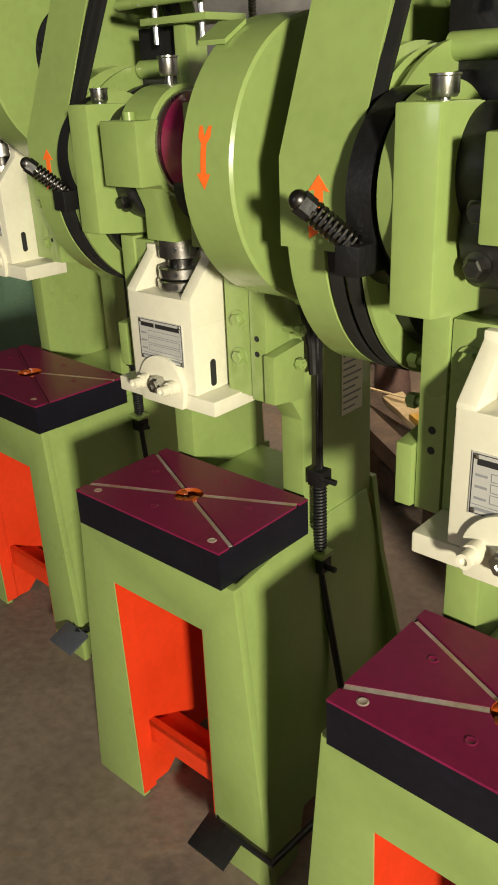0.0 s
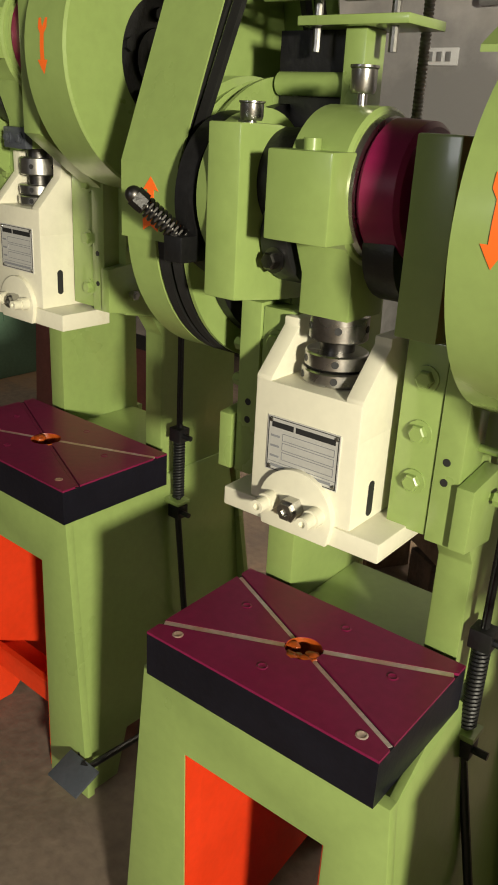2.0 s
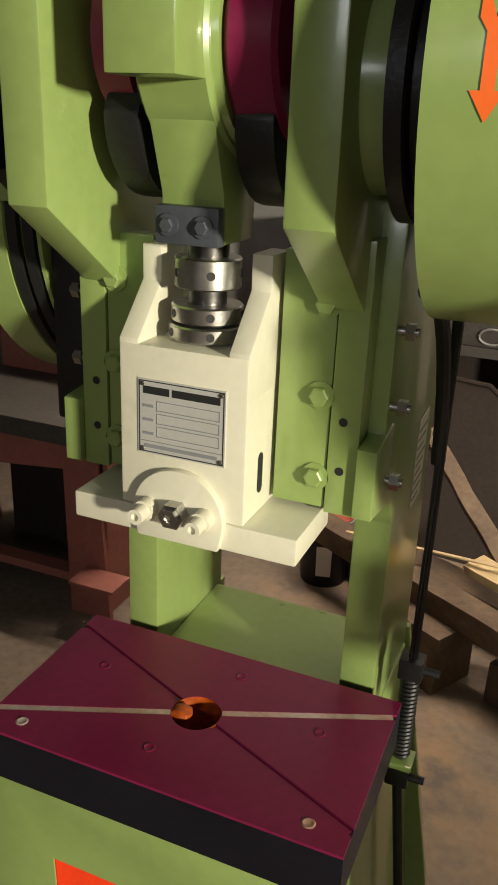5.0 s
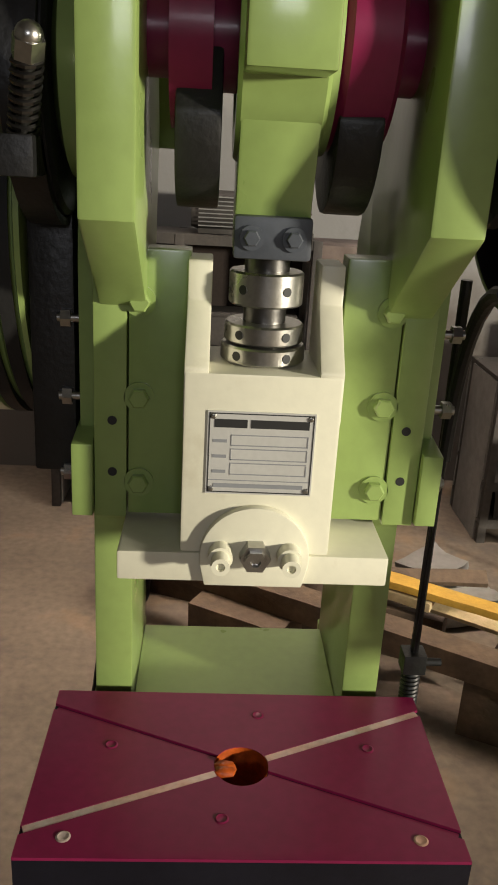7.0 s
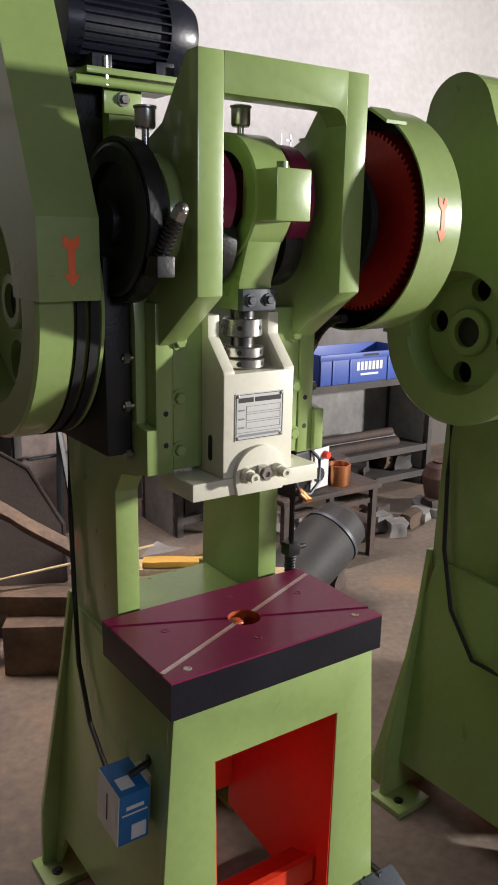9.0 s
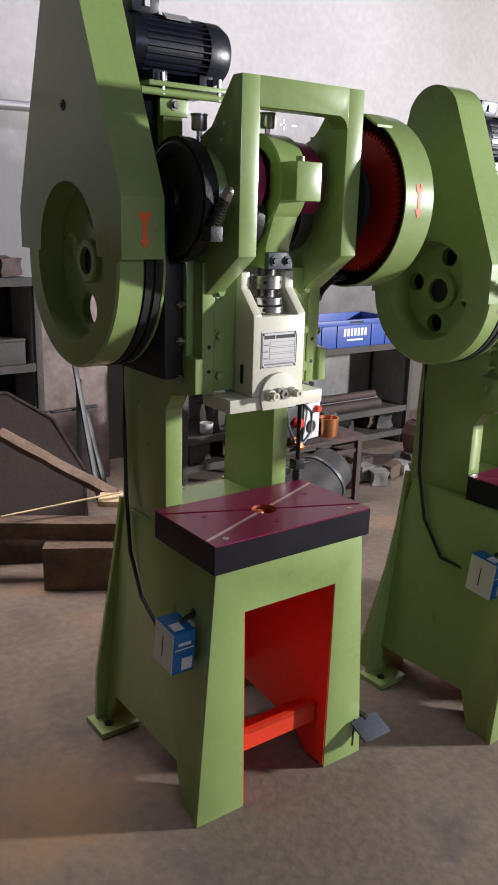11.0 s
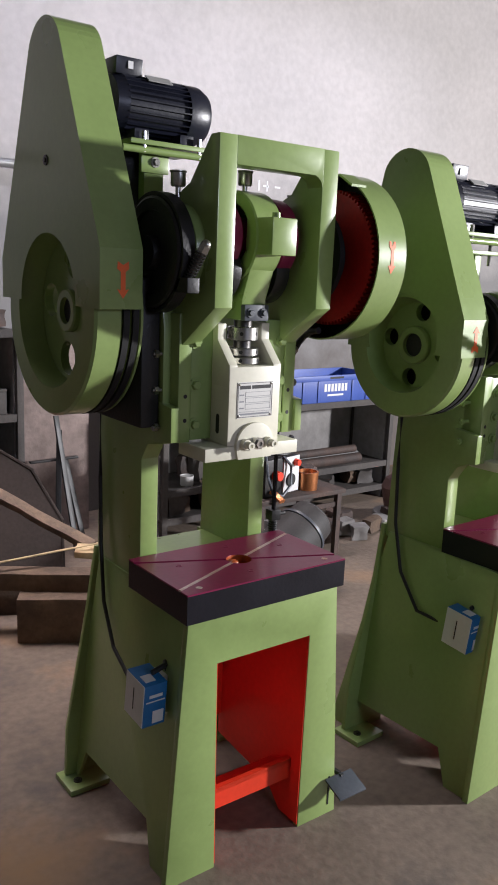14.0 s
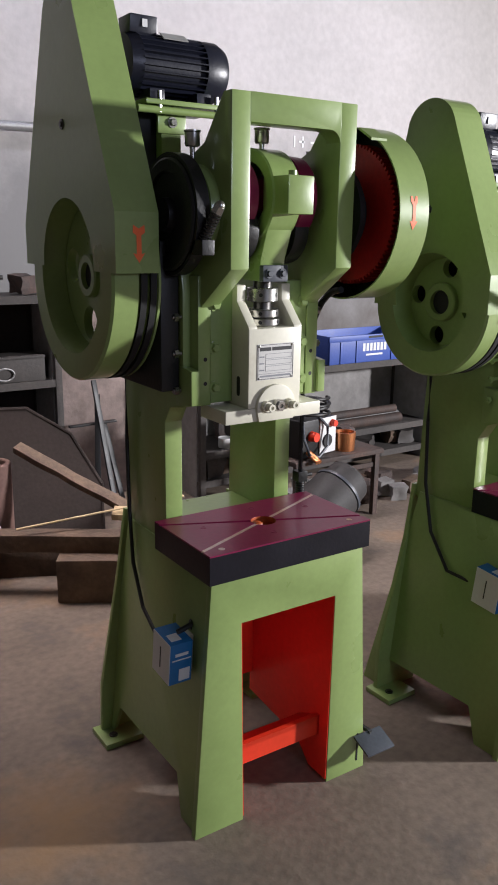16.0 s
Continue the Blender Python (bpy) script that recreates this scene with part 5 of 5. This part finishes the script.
one("copper_ring", lathe([(0, 0.055), (0.10, 0.06), (0.10, 0.05), (0, 0.045)], (0, 0, 0), "z", 28, closed=True), COPPER, "copper-coloured ring standing on the bench", "ring", m=pose(0.22, 3.02, 0.382))
for i, (x, y, w) in enumerate(((0.35, 3.18, 0.10), (0.27, 3.22, 0.12), (-0.12, 3.24, 0.09))):
    rock("scrap_lump", (w, 0.09, 0.08), (x, y, 0.382), RUST, "rusty scrap casting on the bench", "scrap", 120 + i, 25 * i, "scrap on the bench")

# dark cylinder lying against the bench, a motor cowl
cowl = grp("motor_cowl", "dull blue-grey motor cowl tilted on the floor", "cowl")
m = Matrix.Translation((-0.25, 2.62, 0.245)) @ Matrix.Rotation(radians(10), 4, "Z") @ Matrix.Rotation(radians(-28), 4, "Y")
shell = lathe([(-0.27, 0), (-0.27, 0.10), (-0.25, 0.128), (0.10, 0.132), (0.12, 0.128), (0.12, 0.120), (0.22, 0.112), (0.235, 0.10), (0.235, 0)], (0, 0, 0), "x", 40)
bmesh.ops.transform(shell, matrix=m, verts=shell.verts)
part("shell", shell, COWL, cowl)
ring = lathe([(0.121, 0.118), (0.121, 0.134), (0.135, 0.134), (0.135, 0.118)], (0, 0, 0), "x", 40, closed=True)
bmesh.ops.transform(ring, matrix=m, verts=ring.verts)
part("band", ring, GUNMETAL, cowl, "pale worn band")
rock("rubble_stone", (0.30, 0.22, 0.12), (-0.40, 2.66, 0), RUST, "dark lump propping the cowl", "stone", 140, 10)
rock("rubble_stone", (0.22, 0.16, 0.13), (-0.10, 2.72, 0), RUST, "dark lump propping the cowl", "stone", 141, 40)
rock("rubble_stone", (0.30, 0.14, 0.09), (-0.55, 3.05, 0), SOOT, "pale dusty stone slab on the floor", "stone", 142, 15)
rock("rubble_stone", (0.24, 0.18, 0.12), (-0.62, 3.25, 0), SOOT, "dusty stone block on the floor", "stone", 143, 40)

# unfinished machine in red oxide primer
stand = grp("machine_stand", "unfinished machine frame in red oxide primer, grey top", "machine frame", pose(-2.64, 2.55, 0))
part("front_plate", prism([(-0.42, 0.60), (-0.46, 0), (-0.30, 0), (-0.28, 0.46), (0.20, 0.51), (0.21, 0), (0.36, 0), (0.32, 0.60)], 0, 0.02, "y"), PINK, stand, bevel=0.002)
part("bed_plate", box(-0.44, 0.35, -0.03, 0.42, 0.603, 0.665), RACK, stand, "bare grey bed plate", bevel=0.003)
for x in (-0.44, 0.335):
    part("side_panel", slab([(x, 0.021, 0.60), (x - 0.01, 0.021, 0.0), (x - 0.01, 0.45, 0.0), (x, 0.40, 0.60)], (0.014, 0, 0)), PINK, stand)
part("cross_bar", box(-0.29, 0.20, 0.03, 0.09, 0.09, 0.12), PINK, stand)
part("pedal_plate", box(0.28, 0.44, -0.11, -0.005, 0.18, 0.188), PINK, stand)
part("column", box(-0.36, 0.24, 0.43, 0.55, 0, 1.45), PINK, stand, bevel=0.003)
part("inside_panel", box(-0.30, 0.25, 0.36, 0.37, 0.02, 0.58), DARKSHEET, stand)

# wall services
switch = grp("switch_plate", "small pale switch plate on the wall", "switch", pose(-2.15, 4.345, 1.81))
part("plate", box(-0.10, 0.10, -0.014, 0, -0.04, 0.04), WHITE, switch, bevel=0.003)
for x in (-0.05, 0.0, 0.05):
    part("rocker", box(x - 0.014, x + 0.014, -0.019, -0.0145, -0.022, 0.022), GALV, switch, bevel=0.002)
one("wall_pipe", rod((-1.95, 4.30, 2.045), (-0.6, 4.30, 2.065), 0.024), GALV, "dusty pipe running along the wall", "pipe")
one("wall_batten", box(-2.9, -1.2, 4.31, 4.349, 2.085, 2.135), WOOD, "dusty timber batten above the pipe", "batten", 0.003)
chalk = grp("chalk_mark", "faint chalk strokes on the plaster wall", "chalk mark", pose(0.88, 4.348, 2.11))
for i, (x, w, h) in enumerate(((-0.08, 0.012, 0.07), (-0.04, 0.05, 0.012), (-0.01, 0.012, 0.07), (0.06, 0.05, 0.012))):
    part("stroke", box(x, x + w, -0.001, 0.0005, -h / 2, h / 2), WHITE, chalk)

# black angle-iron offcuts leaning by the rack
G = "angle-iron offcuts"
for p, q in (((-0.86, 3.62, 0.01), (-0.90, 3.80, 0.74)), ((-0.98, 3.60, 0.01), (-0.88, 3.80, 0.66)), ((-0.80, 3.64, 0.01), (-0.84, 3.82, 0.50)), ((-1.05, 3.79, 0.50), (-0.78, 3.79, 0.505))):
    bar_between("angle_offcut", p, q, 0.03, 0.012, BLACK, "black angle-iron offcut leaning by the rack", "offcut", 0, G, 0.001)


# green lathe far down the workshop
lathe_top = grp("bench_lathe", "dull green bench lathe with a grey bed, against the far wall", "lathe", pose(-4.25, 2.95, 0))
cab = part("base_cabinet", box(-0.30, 0.30, -0.75, 0.60, 0.0, 0.66), SEAGREEN, lathe_top, "sea-green painted base", bevel=0.012)
for y in (-0.42, 0.22):
    door = part("access_panel", box(0.298, 0.312, y - 0.22, y + 0.22, 0.34, 0.58), SEAGREEN, cab, bevel=0.004)
    part("panel_knob", lathe([(0.312, 0.022), (0.322, 0.022), (0.330, 0.012), (0.330, 0)], (0, y + 0.1, 0.47), "x", 16), GALV, door, "grey knob")
part("chip_tray", box(-0.34, 0.34, -0.80, 0.64, 0.662, 0.70), RACK, lathe_top, "grimy grey tray", bevel=0.006)
for x in (-0.09, 0.09):
    part("bed_rail", box(x - 0.035, x + 0.035, -0.74, 0.56, 0.78, 0.84), GALV, lathe_top, "grey ground bed rail", bevel=0.003)
for y in (-0.6, 0.3):
    part("bed_foot", box(-0.13, 0.13, y - 0.07, y + 0.07, 0.70, 0.78), RACK, lathe_top, bevel=0.004)
part("headstock", box(-0.16, 0.16, 0.18, 0.54, 0.842, 1.12), SEAGREEN, lathe_top, bevel=0.02)
part("chuck", lathe([(0.18, 0.0), (0.18, 0.05), (0.12, 0.05), (0.12, 0.10), (0.04, 0.10), (0.035, 0.09), (0.035, 0)], (0, 0, 0.985), "y", 28), DARKSTEEL, lathe_top, "oily dark chuck")
part("tailstock", prism([(-0.09, 0.842), (0.09, 0.842), (0.06, 1.03), (-0.06, 1.03)], -0.70, -0.52, "y"), RACK, lathe_top, bevel=0.008)
part("tool_carriage", box(-0.18, 0.20, -0.30, -0.10, 0.842, 0.92), RACK, lathe_top, bevel=0.006)
